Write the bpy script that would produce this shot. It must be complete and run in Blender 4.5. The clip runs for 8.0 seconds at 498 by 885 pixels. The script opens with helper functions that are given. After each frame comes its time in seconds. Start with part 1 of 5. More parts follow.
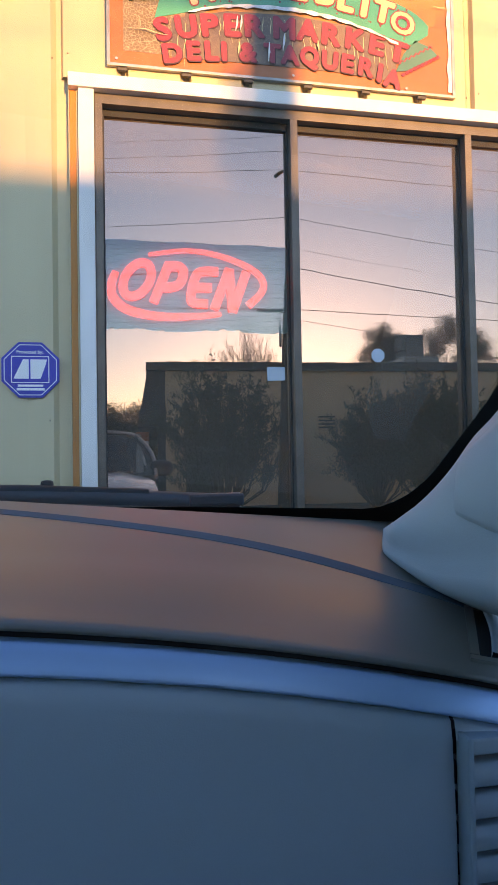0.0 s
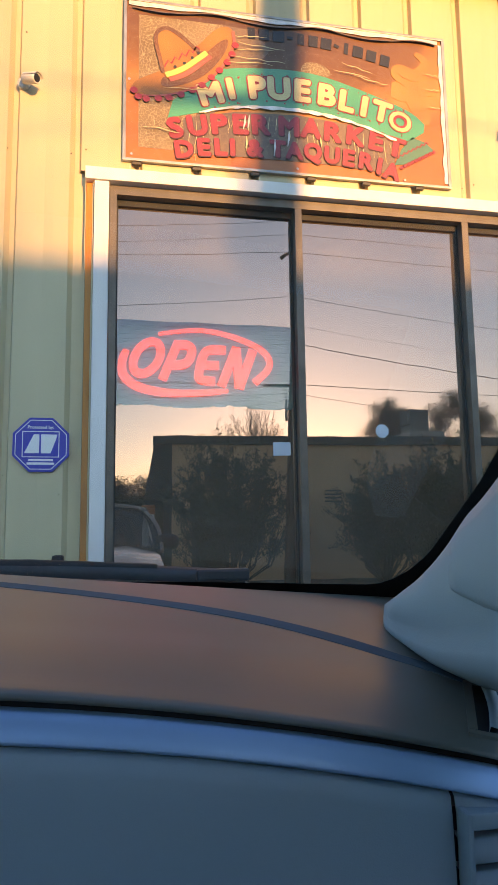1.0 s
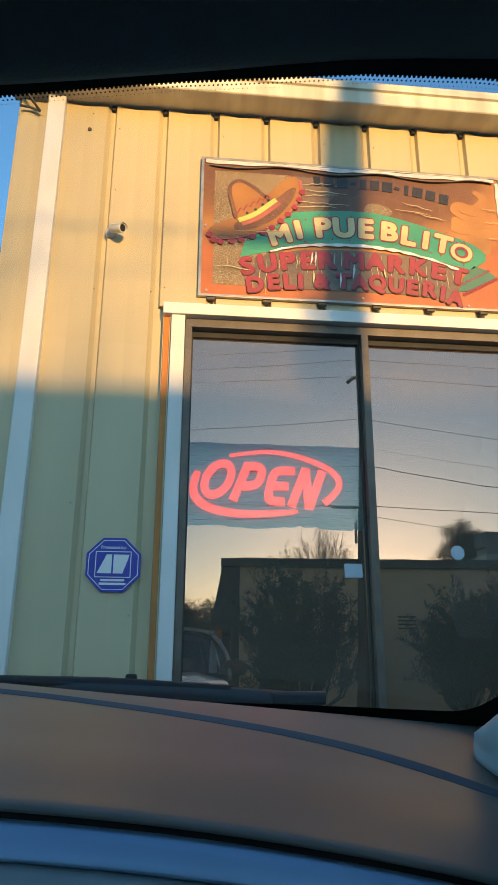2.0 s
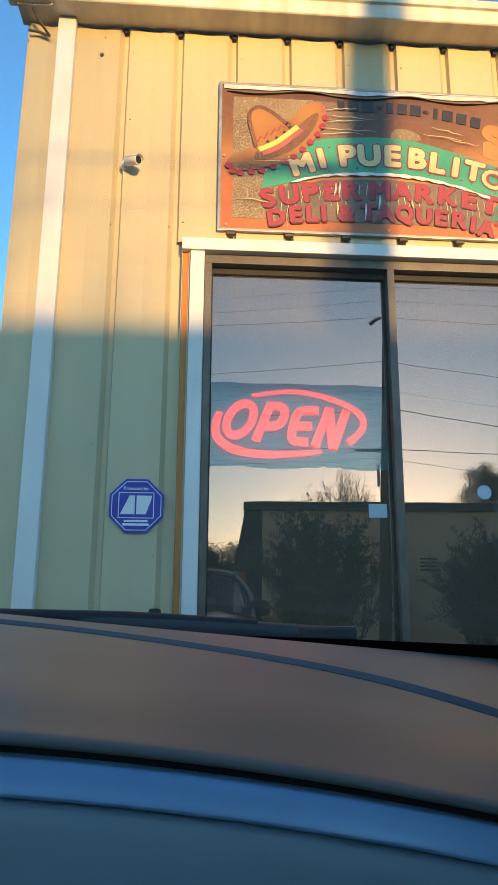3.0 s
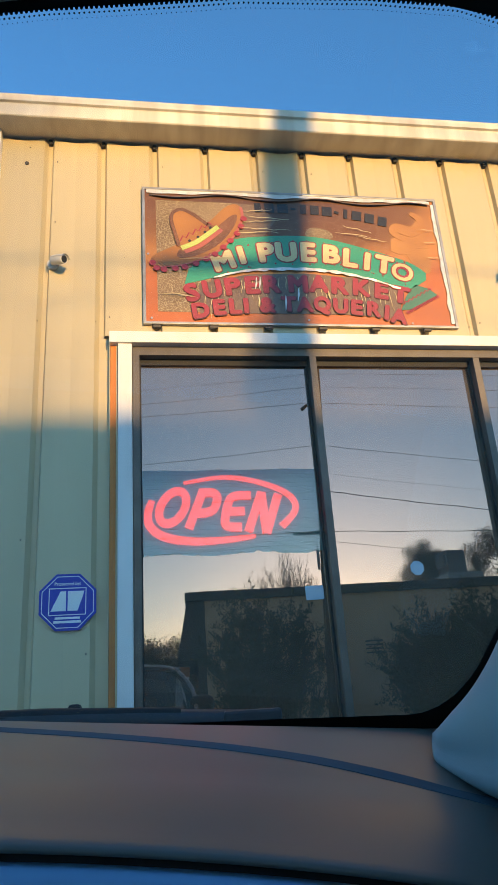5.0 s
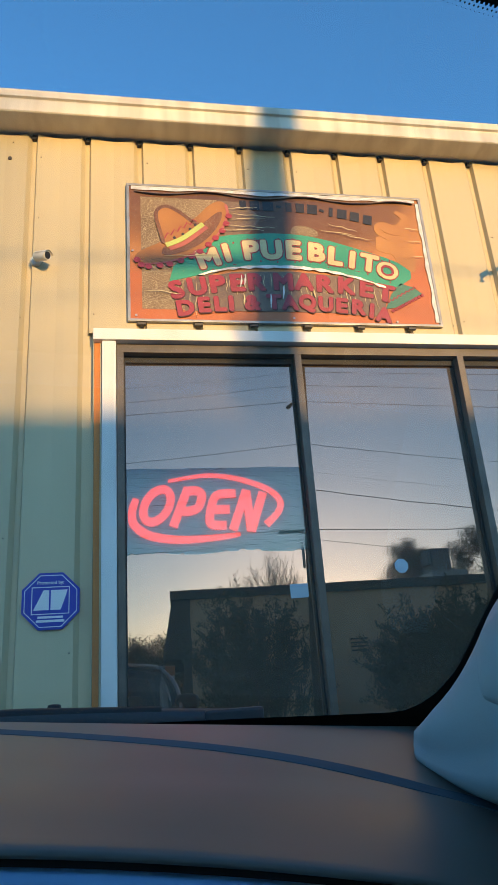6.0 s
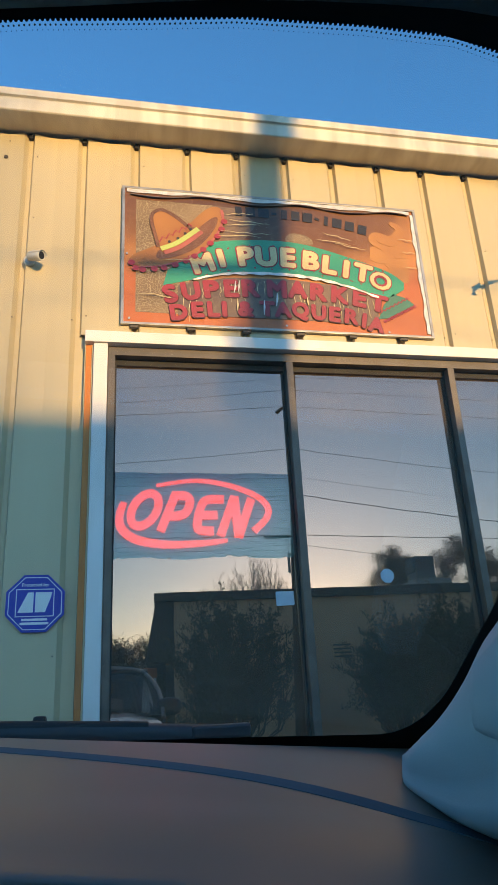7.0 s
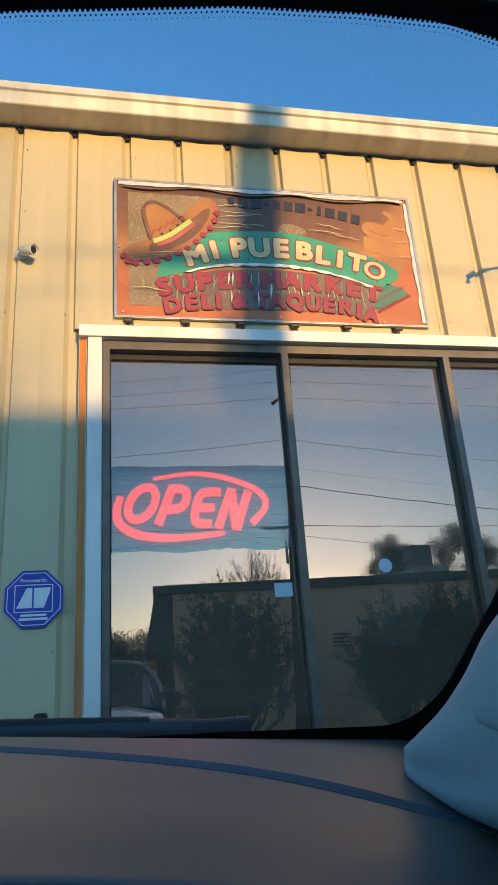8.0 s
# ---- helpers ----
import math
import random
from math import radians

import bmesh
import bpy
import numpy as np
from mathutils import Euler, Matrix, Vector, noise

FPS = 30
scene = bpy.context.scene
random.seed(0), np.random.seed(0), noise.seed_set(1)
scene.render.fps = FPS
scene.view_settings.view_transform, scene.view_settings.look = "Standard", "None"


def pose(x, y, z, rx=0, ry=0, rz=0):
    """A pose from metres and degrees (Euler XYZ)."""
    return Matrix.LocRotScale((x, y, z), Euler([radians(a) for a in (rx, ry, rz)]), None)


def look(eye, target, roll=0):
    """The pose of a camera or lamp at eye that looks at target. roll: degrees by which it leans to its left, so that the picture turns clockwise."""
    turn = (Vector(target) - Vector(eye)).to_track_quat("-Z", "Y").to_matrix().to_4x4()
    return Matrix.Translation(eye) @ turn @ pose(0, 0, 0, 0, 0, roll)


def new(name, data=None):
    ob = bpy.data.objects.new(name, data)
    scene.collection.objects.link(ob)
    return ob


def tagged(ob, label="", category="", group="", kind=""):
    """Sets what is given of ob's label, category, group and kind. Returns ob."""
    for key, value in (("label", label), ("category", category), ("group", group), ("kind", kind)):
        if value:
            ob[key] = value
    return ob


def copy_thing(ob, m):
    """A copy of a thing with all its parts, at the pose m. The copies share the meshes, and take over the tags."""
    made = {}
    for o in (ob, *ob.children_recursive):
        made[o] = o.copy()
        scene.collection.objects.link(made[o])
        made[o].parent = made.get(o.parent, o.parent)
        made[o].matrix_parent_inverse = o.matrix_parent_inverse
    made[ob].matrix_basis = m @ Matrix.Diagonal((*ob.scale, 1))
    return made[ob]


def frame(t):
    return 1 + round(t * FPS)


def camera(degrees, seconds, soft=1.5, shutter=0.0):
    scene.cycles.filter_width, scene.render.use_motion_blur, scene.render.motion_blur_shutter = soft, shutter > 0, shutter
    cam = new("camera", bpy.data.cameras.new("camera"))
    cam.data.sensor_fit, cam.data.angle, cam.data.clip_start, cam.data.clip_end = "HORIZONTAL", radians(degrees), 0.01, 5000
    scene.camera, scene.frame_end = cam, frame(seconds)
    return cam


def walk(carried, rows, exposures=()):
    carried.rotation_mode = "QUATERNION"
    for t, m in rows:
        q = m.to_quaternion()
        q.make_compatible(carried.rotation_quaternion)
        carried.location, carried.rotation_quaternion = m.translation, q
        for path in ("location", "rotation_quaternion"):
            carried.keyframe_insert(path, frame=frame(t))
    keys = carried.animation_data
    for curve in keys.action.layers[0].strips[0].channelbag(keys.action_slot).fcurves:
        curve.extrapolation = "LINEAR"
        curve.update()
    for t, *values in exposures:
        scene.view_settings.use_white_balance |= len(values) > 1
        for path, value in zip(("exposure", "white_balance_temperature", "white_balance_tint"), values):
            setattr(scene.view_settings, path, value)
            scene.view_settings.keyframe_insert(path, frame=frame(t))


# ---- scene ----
cam = camera(39.4, 8.0)
PATH = [
    (0, (0.22, -3.446, 1.426), (0.623, -1.488, 1.488), -1.0),
    (0.5, (0.222, -3.459, 1.423), (0.625, -1.503, 1.535), -1.0),
    (1, (0.213, -3.485, 1.429), (0.598, -1.542, 1.701), -0.8),
    (1.5, (0.213, -3.494, 1.426), (0.524, -1.6, 1.987), -1.0),
    (2, (0.201, -3.495, 1.418), (0.385, -1.6, 2.032), 0.3),
    (2.2, (0.204, -3.472, 1.42), (0.335, -1.589, 2.081), -0.4),
    (3.3, (0.201, -3.43, 1.405), (0.329, -1.479, 1.821), 0.4),
    (3.5, (0.208, -3.438, 1.404), (0.39, -1.527, 1.96), -1.6),
    (4, (0.206, -3.451, 1.399), (0.436, -1.583, 2.076), -0.9),
    (4.5, (0.218, -3.45, 1.4), (0.457, -1.589, 2.093), -1.9),
    (5, (0.233, -3.45, 1.394), (0.535, -1.6, 2.091), -3.9),
    (6.5, (0.24, -3.438, 1.394), (0.602, -1.596, 2.084), -3.7),
    (7, (0.231, -3.446, 1.411), (0.607, -1.609, 2.108), -3.1),
    (7.5, (0.232, -3.443, 1.415), (0.614, -1.6, 2.096), -4.5),
    (8, (0.231, -3.443, 1.415), (0.618, -1.6, 2.0885), -4.1),
]
walk(cam, [(t, look(eye, target, roll)) for t, eye, target, roll in PATH],
     [(0.0, 2.74, 10100, 27), (0.5, 2.74, 10700, 25), (1.0, 2.58, 11300, 22), (1.5, 2.22, 10300, 5), (2.2, 2.1, 9200, 2), (3.4, 2.35, 8400, 2), (4.3, 2.17, 7600, 2), (8.0, 2.02, 7450, 0)])

# ---- light ----
SUN_AZ, SUN_EL = radians(15.5), radians(5.8)      # off the wall's normal, and above the horizon
world = bpy.data.worlds.new("evening_sky")
scene.world = world
world.use_nodes = True
wn = world.node_tree
sky = wn.nodes.new("ShaderNodeTexSky")
sky.sky_type, sky.sun_disc = "NISHITA", False
sky.sun_elevation, sky.sun_rotation = SUN_EL, radians(180) - SUN_AZ
sky.air_density, sky.dust_density, sky.ozone_density = 1.0, 0.34, 5.0
wn.links.new(sky.outputs[0], wn.nodes["Background"].inputs[0])
wn.nodes["Background"].inputs[1].default_value = 0.145
sun = new("sun", bpy.data.lights.new("sun", "SUN"))
sun.data.energy, sun.data.angle, sun.data.color = 1.55, radians(0.53), (1.0, 0.61, 0.28)
toward = Vector((math.sin(SUN_AZ) * math.cos(SUN_EL), -math.cos(SUN_AZ) * math.cos(SUN_EL), math.sin(SUN_EL)))
sun.matrix_world = look(toward * 60, (0, 0, 0))

# ---- materials ----
def surf(name, a, b=None, rough=0.6, metal=0.0, scale=6.0, stretch=(1, 1, 1), grain=120.0, bump=0.1, coat=0.0, vary=0.0, depth=0.002):
    """A painted, stained or bare surface: two tones mixed by a broad noise, with a fine grain in its relief and its gloss."""
    m = bpy.data.materials.new(name)
    m.use_nodes = True
    n, l = m.node_tree.nodes, m.node_tree.links
    p = n["Principled BSDF"]
    b = b or tuple(c * 0.82 for c in a)
    co = n.new("ShaderNodeTexCoord")
    mp = n.new("ShaderNodeMapping")
    mp.inputs["Scale"].default_value = stretch
    l.new(co.outputs["Object"], mp.inputs[0])
    broad, fine = n.new("ShaderNodeTexNoise"), n.new("ShaderNodeTexNoise")
    broad.inputs["Scale"].default_value, broad.inputs["Detail"].default_value = scale, 6
    fine.inputs["Scale"].default_value, fine.inputs["Detail"].default_value = grain, 3
    l.new(mp.outputs[0], broad.inputs[0])
    l.new(mp.outputs[0], fine.inputs[0])
    ramp = n.new("ShaderNodeValToRGB")
    ramp.color_ramp.elements[0].position, ramp.color_ramp.elements[1].position = 0.35, 0.7
    ramp.color_ramp.elements[0].color, ramp.color_ramp.elements[1].color = (*a, 1), (*b, 1)
    l.new(broad.outputs[0], ramp.inputs[0])
    colour = ramp.outputs[0]
    if vary:
        info, hsv, mr = n.new("ShaderNodeObjectInfo"), n.new("ShaderNodeHueSaturation"), n.new("ShaderNodeMapRange")
        mr.inputs[3].default_value, mr.inputs[4].default_value = 1 - vary, 1 + vary
        l.new(info.outputs["Random"], mr.inputs[0])
        l.new(mr.outputs[0], hsv.inputs["Value"])
        l.new(colour, hsv.inputs["Color"])
        colour = hsv.outputs[0]
    l.new(colour, p.inputs["Base Color"])
    rr = n.new("ShaderNodeMapRange")
    rr.inputs[3].default_value, rr.inputs[4].default_value = max(rough - 0.08, 0.02), min(rough + 0.1, 1)
    l.new(broad.outputs[0], rr.inputs[0])
    l.new(rr.outputs[0], p.inputs["Roughness"])
    p.inputs["Metallic"].default_value = metal
    p.inputs["Coat Weight"].default_value = coat
    if bump:
        bp = n.new("ShaderNodeBump")
        bp.inputs["Strength"].default_value, bp.inputs["Distance"].default_value = bump, depth
        l.new(fine.outputs[0], bp.inputs["Height"])
        l.new(bp.outputs[0], p.inputs["Normal"])
    return m


def pane_material(name, tint, gloss, rough=0.0):
    """Thin glass: part mirror, part clear, each with its tint."""
    m = bpy.data.materials.new(name)
    m.use_nodes = True
    n, l = m.node_tree.nodes, m.node_tree.links
    n.remove(n["Principled BSDF"])
    clear, shine, mix = n.new("ShaderNodeBsdfTransparent"), n.new("ShaderNodeBsdfGlossy"), n.new("ShaderNodeMixShader")
    clear.inputs[0].default_value = (*tint, 1)
    shine.inputs[0].default_value, shine.inputs["Roughness"].default_value = (*gloss, 1), rough
    return m, n, l, clear, shine, mix


def film_glass(name, tint, gloss, share, wave=0.0, dust=0.0):
    m, n, l, clear, shine, mix = pane_material(name, tint, gloss)
    mix.inputs[0].default_value = share
    l.new(clear.outputs[0], mix.inputs[1])
    l.new(shine.outputs[0], mix.inputs[2])
    if wave:
        co, tex, bp = n.new("ShaderNodeTexCoord"), n.new("ShaderNodeTexNoise"), n.new("ShaderNodeBump")
        tex.inputs["Scale"].default_value, tex.inputs["Detail"].default_value = 2.2, 2
        bp.inputs["Strength"].default_value, bp.inputs["Distance"].default_value = 1.0, wave
        l.new(co.outputs["Object"], tex.inputs[0])
        l.new(tex.outputs[0], bp.inputs["Height"])
        l.new(bp.outputs[0], shine.inputs["Normal"])
    out = mix.outputs[0]
    if dust:
        co, tex, rr, film, veil = (n.new(k) for k in ("ShaderNodeTexCoord", "ShaderNodeTexNoise", "ShaderNodeMapRange", "ShaderNodeBsdfDiffuse", "ShaderNodeMixShader"))
        film.inputs[0].default_value = (0.66, 0.54, 0.41, 1)
        tex.inputs["Scale"].default_value, tex.inputs["Detail"].default_value = 4, 8
        rr.inputs[1].default_value, rr.inputs[2].default_value, rr.inputs[3].default_value, rr.inputs[4].default_value = 0.3, 0.7, dust * 0.7, dust * 1.3
        l.new(co.outputs["Object"], tex.inputs[0])
        l.new(tex.outputs[0], rr.inputs[0])
        smear, cut, mp, add = (n.new(k) for k in ("ShaderNodeTexNoise", "ShaderNodeMapRange", "ShaderNodeMapping", "ShaderNodeMath"))
        mp.inputs["Rotation"].default_value, mp.inputs["Scale"].default_value = (0, radians(38), 0), (1.2, 1, 9)
        smear.inputs["Scale"].default_value, smear.inputs["Detail"].default_value = 1.6, 4
        cut.inputs[1].default_value, cut.inputs[2].default_value, cut.inputs[3].default_value, cut.inputs[4].default_value = 0.60, 0.78, 0.0, dust * 0.9
        add.operation = "ADD"
        l.new(co.outputs["Object"], mp.inputs[0])
        l.new(mp.outputs[0], smear.inputs[0])
        l.new(smear.outputs[0], cut.inputs[0])
        l.new(rr.outputs[0], add.inputs[0])
        l.new(cut.outputs[0], add.inputs[1])
        l.new(add.outputs[0], veil.inputs[0])
        l.new(out, veil.inputs[1])
        l.new(film.outputs[0], veil.inputs[2])
        out = veil.outputs[0]
    l.new(out, n["Material Output"].inputs[0])
    return m


def clear_glass(name, tint=(0.93, 0.96, 0.95), dust=0.0):
    m, n, l, clear, shine, mix = pane_material(name, tint, (1, 1, 1))
    lw, pw, ad = n.new("ShaderNodeLayerWeight"), n.new("ShaderNodeMath"), n.new("ShaderNodeMath")
    lw.inputs[0].default_value = 0.5
    pw.operation, ad.operation = "POWER", "MULTIPLY_ADD"
    pw.inputs[1].default_value = 4.5
    ad.inputs[1].default_value, ad.inputs[2].default_value = 0.9, 0.045
    l.new(lw.outputs["Facing"], pw.inputs[0])
    l.new(pw.outputs[0], ad.inputs[0])
    l.new(ad.outputs[0], mix.inputs[0])
    l.new(clear.outputs[0], mix.inputs[1])
    l.new(shine.outputs[0], mix.inputs[2])
    out = mix.outputs[0]
    if dust:                            # a thin film of road dust that scatters light
        film, veil, tex, rr, co = (n.new(k) for k in ("ShaderNodeBsdfTranslucent", "ShaderNodeMixShader", "ShaderNodeTexNoise", "ShaderNodeMapRange", "ShaderNodeTexCoord"))
        film.inputs[0].default_value = (0.74, 0.60, 0.46, 1)
        tex.inputs["Scale"].default_value, tex.inputs["Detail"].default_value = 7, 6
        rr.inputs[3].default_value, rr.inputs[4].default_value = dust * 0.6, dust * 1.4
        l.new(co.outputs["Object"], tex.inputs[0])
        l.new(tex.outputs[0], rr.inputs[0])
        l.new(rr.outputs[0], veil.inputs[0])
        l.new(out, veil.inputs[1])
        l.new(film.outputs[0], veil.inputs[2])
        out = veil.outputs[0]
    l.new(out, n["Material Output"].inputs[0])
    return m


def glow(name, colour, strength):
    m = bpy.data.materials.new(name)
    m.use_nodes = True
    p = m.node_tree.nodes["Principled BSDF"]
    p.inputs["Base Color"].default_value = (*[0.2 * c for c in colour], 1)
    p.inputs["Emission Color"].default_value, p.inputs["Emission Strength"].default_value = (*colour, 1), strength
    return m


TAN = surf("tan_painted_steel", (0.56, 0.47, 0.29), (0.49, 0.41, 0.255), 0.42, scale=1.6, stretch=(3.0, 1, 0.35), grain=60, bump=0.05, vary=0.03)
CREAM = surf("cream_painted_steel", (0.74, 0.69, 0.57), (0.54, 0.48, 0.38), 0.45, scale=3, stretch=(4.0, 1, 0.5), grain=50, bump=0.06)
WHITE = surf("white_painted_trim", (0.78, 0.77, 0.74), (0.66, 0.64, 0.60), 0.45, scale=5, stretch=(1, 1, 0.4), grain=60, bump=0.06)
RUST = surf("rust_streaked_trim", (0.70, 0.27, 0.07), (0.50, 0.17, 0.045), 0.75, scale=14, stretch=(1, 1, 0.12), grain=160, bump=0.3)
BRONZE = surf("bronze_anodised_aluminium", (0.115, 0.098, 0.08), (0.08, 0.068, 0.055), 0.40, metal=0.35, scale=9, grain=200, bump=0.04)
GASKET = surf("black_rubber", (0.015, 0.015, 0.015), rough=0.7)
FILM = film_glass("mirror_film_glass", (0.06, 0.06, 0.06), (1.0, 0.63, 0.50), 0.375, 0.0003, 0.074)
CLEAR = film_glass("plain_shop_glass", (0.75, 0.86, 0.84), (0.9, 0.95, 1.0), 0.10, 0.0006, 0.03)
WINDSHIELD = clear_glass("windshield_glass", (0.95, 0.97, 0.96), 0.027)
PRIVACY = clear_glass("dark_tinted_glass", (0.20, 0.215, 0.225))
ASPHALT = surf("asphalt", (0.06, 0.06, 0.06), (0.04, 0.04, 0.042), 0.9, scale=0.6, grain=90, bump=0.5)
CONCRETE = surf("concrete_walk", (0.36, 0.34, 0.31), (0.27, 0.26, 0.24), 0.85, scale=1.4, grain=80, bump=0.3)
STUCCO = surf("beige_stucco", (0.82, 0.55, 0.35), (0.70, 0.465, 0.295), 0.9, scale=0.8, grain=60, bump=0.4)
DARK_METAL = surf("dark_brown_metal", (0.07, 0.06, 0.05), rough=0.55)
GALV = surf("galvanised_steel", (0.36, 0.37, 0.38), (0.28, 0.29, 0.30), 0.45, metal=0.6, scale=8)
POLE_WOOD = surf("weathered_pole_wood", (0.15, 0.11, 0.08), (0.09, 0.07, 0.05), 0.85, scale=5, stretch=(8, 8, 0.4), bump=0.4)
CABLE = surf("black_cable", (0.012, 0.012, 0.012), rough=0.6, bump=0)
LEAF = surf("dark_green_leaf", (0.075, 0.082, 0.038), (0.105, 0.105, 0.05), 0.7, scale=2, vary=0.1)
LEAF_FAR = surf("evening_tree_leaf", (0.07, 0.075, 0.03), (0.11, 0.09, 0.04), 0.65, scale=1.5)
BARK = surf("grey_bark", (0.14, 0.11, 0.085), (0.09, 0.07, 0.055), 0.9, scale=4, stretch=(3, 3, 0.5), bump=0.5)
ROOM = surf("dim_shop_wall", (0.30, 0.29, 0.27), rough=0.8, scale=1)
DASH = surf("grey_dash_vinyl", (0.150, 0.138, 0.117), (0.134, 0.124, 0.106), 0.40, scale=3, grain=900, bump=0.15, depth=0.0003)
DASH.node_tree.nodes["Principled BSDF"].inputs["Specular IOR Level"].default_value = 0.8
DASH_LOW = surf("blue_grey_dash_plastic", (0.33, 0.44, 0.49), (0.30, 0.405, 0.45), 0.50, scale=3, grain=900, bump=0.3, depth=0.0006)
# the strip's blue sky reflection is put into its base colour
SKY_SILVER = surf("silver_trim_sky_tint", (0.29, 0.57, 0.84), (0.275, 0.54, 0.80), 0.40, metal=0.35, scale=6, grain=300, bump=0.02)
BLACK_TRIM = surf("black_plastic", (0.010, 0.010, 0.011), rough=0.62, grain=400, bump=0.1, depth=0.0006)
PILLAR = surf("grey_pillar_plastic", (0.32, 0.385, 0.40), (0.30, 0.36, 0.375), 0.48, scale=4, grain=700, bump=0.25, depth=0.0006)
LINER = surf("grey_headliner_cloth", (0.17, 0.175, 0.16), (0.15, 0.155, 0.14), 0.95, scale=6, grain=500, bump=0.4)
FRIT = surf("black_ceramic_band", (0.004, 0.004, 0.004), rough=0.6, bump=0)
PAINT = surf("silver_car_paint", (0.46, 0.45, 0.44), (0.43, 0.42, 0.41), 0.28, metal=0.5, scale=3, grain=500, bump=0.02, coat=0.8)

# ---- mesh helpers ----
def link_mesh(name, bm, material):
    me = bpy.data.meshes.new(name)
    bm.to_mesh(me)
    bm.free()
    for m in material if isinstance(material, (list, tuple)) else [material]:
        me.materials.append(m)
    return new(name, me)


def part(name, bm, material, parent, label=""):
    ob = link_mesh(name, bm, material)
    ob.parent = parent
    return tagged(ob, label=label)


def thing(name, label, category, at=(0, 0, 0), group="", kind=""):
    ob = new(name)
    ob.location = at
    bpy.context.view_layer.update()
    return tagged(ob, label, category, group, kind)


def box(bm, x0, y0, z0, x1, y1, z1, bevel=0.0):
    v = [bm.verts.new(c) for c in ((x0, y0, z0), (x1, y0, z0), (x1, y1, z0), (x0, y1, z0), (x0, y0, z1), (x1, y0, z1), (x1, y1, z1), (x0, y1, z1))]
    f = [bm.faces.new([v[i] for i in q]) for q in ((3, 2, 1, 0), (4, 5, 6, 7), (0, 1, 5, 4), (1, 2, 6, 5), (2, 3, 7, 6), (3, 0, 4, 7))]
    if bevel:
        edges = {e for q in f for e in q.edges}
        bmesh.ops.bevel(bm, geom=list(edges), offset=bevel, segments=2, affect="EDGES", profile=0.6)
    return bm


def boxed(*a, bevel=0.0):
    return box(bmesh.new(), *a, bevel=bevel)


def tube(bm, pts, radii, sides=8, caps=True):
    """A round bar along points, with a radius at each."""
    rings = []
    pts = [Vector(p) for p in pts]
    for i, p in enumerate(pts):
        d = (pts[min(i + 1, len(pts) - 1)] - pts[max(i - 1, 0)]).normalized()
        u = d.orthogonal().normalized() if abs(d.z) > 0.95 else d.cross(Vector((0, 0, 1))).normalized()
        w = d.cross(u)
        r = radii[i] if isinstance(radii, (list, tuple)) else radii
        rings.append([bm.verts.new(p + r * (math.cos(k * math.tau / sides) * u + math.sin(k * math.tau / sides) * w)) for k in range(sides)])
    for a, b in zip(rings, rings[1:]):
        for k in range(sides):
            f = bm.faces.new((a[k], a[(k + 1) % sides], b[(k + 1) % sides], b[k]))
            f.smooth = True
    if caps:
        bm.faces.new(rings[0][::-1])
        bm.faces.new(rings[-1])
    return bm


def sheet(bm, rows, smooth=True, closed=False):
    """A skin through rows of points."""
    g = [[bm.verts.new(p) for p in r] for r in rows]
    for a, b in zip(g, g[1:]):
        for i in range(len(a) - (0 if closed else 1)):
            f = bm.faces.new((a[i], a[(i + 1) % len(a)], b[(i + 1) % len(b)], b[i]))
            f.smooth = smooth
    return bm


def slab(bm, outline, y0, y1):
    """A flat plate in the plane of the wall: an outline of (x, z), from y0 (front) to y1 (back)."""
    f = [bm.verts.new((x, y0, z)) for x, z in outline]
    b = [bm.verts.new((x, y1, z)) for x, z in outline]
    bm.faces.new(f)
    bm.faces.new(b[::-1])
    for i in range(len(f)):
        j = (i + 1) % len(f)
        bm.faces.new((f[j], f[i], b[i], b[j]))
    bmesh.ops.recalc_face_normals(bm, faces=bm.faces[:])
    return bm

# ---- the shop front: its face is the plane y = 0 ----
PITCH, GROOVE = 0.3145, 0.013          # ribs of the steel sheeting: spacing, and the middle of one groove
WALL_TOP, HEAD_Z, LEFT_END, RIGHT_END = 4.70, 3.30, -0.87, 6.0
WIN_L, WIN_R, WIN_B, WIN_T = 0.182, 4.18, 0.62, 3.262

ground = tagged(link_mesh("ground", boxed(-1500, -1500, -0.4, 1500, 1500, 0), ASPHALT), "dark worn asphalt parking lot reaching the horizon", "ground", kind="structure")
pavement = tagged(link_mesh("pavement", boxed(-4, -1.05, 0, 8, 0.0, 0.14, bevel=0.012), CONCRETE), "pale concrete walk with a kerb along the shop", "pavement", kind="structure")

wall_front = thing("wall_front", "tan ribbed steel wall of the shop, sunlit above, shaded below", "wall", kind="structure")
part("backing", boxed(LEFT_END, 0.03, 0.0, WIN_L, 0.16, WALL_TOP + 0.1), TAN, wall_front)
part("backing", boxed(WIN_L, 0.03, WIN_T, WIN_R, 0.16, WALL_TOP + 0.1), TAN, wall_front)
part("backing", boxed(WIN_R, 0.03, 0.0, RIGHT_END, 0.16, WALL_TOP + 0.1), TAN, wall_front)
part("backing", boxed(WIN_L, 0.03, 0.0, WIN_R, 0.16, WIN_B), TAN, wall_front)


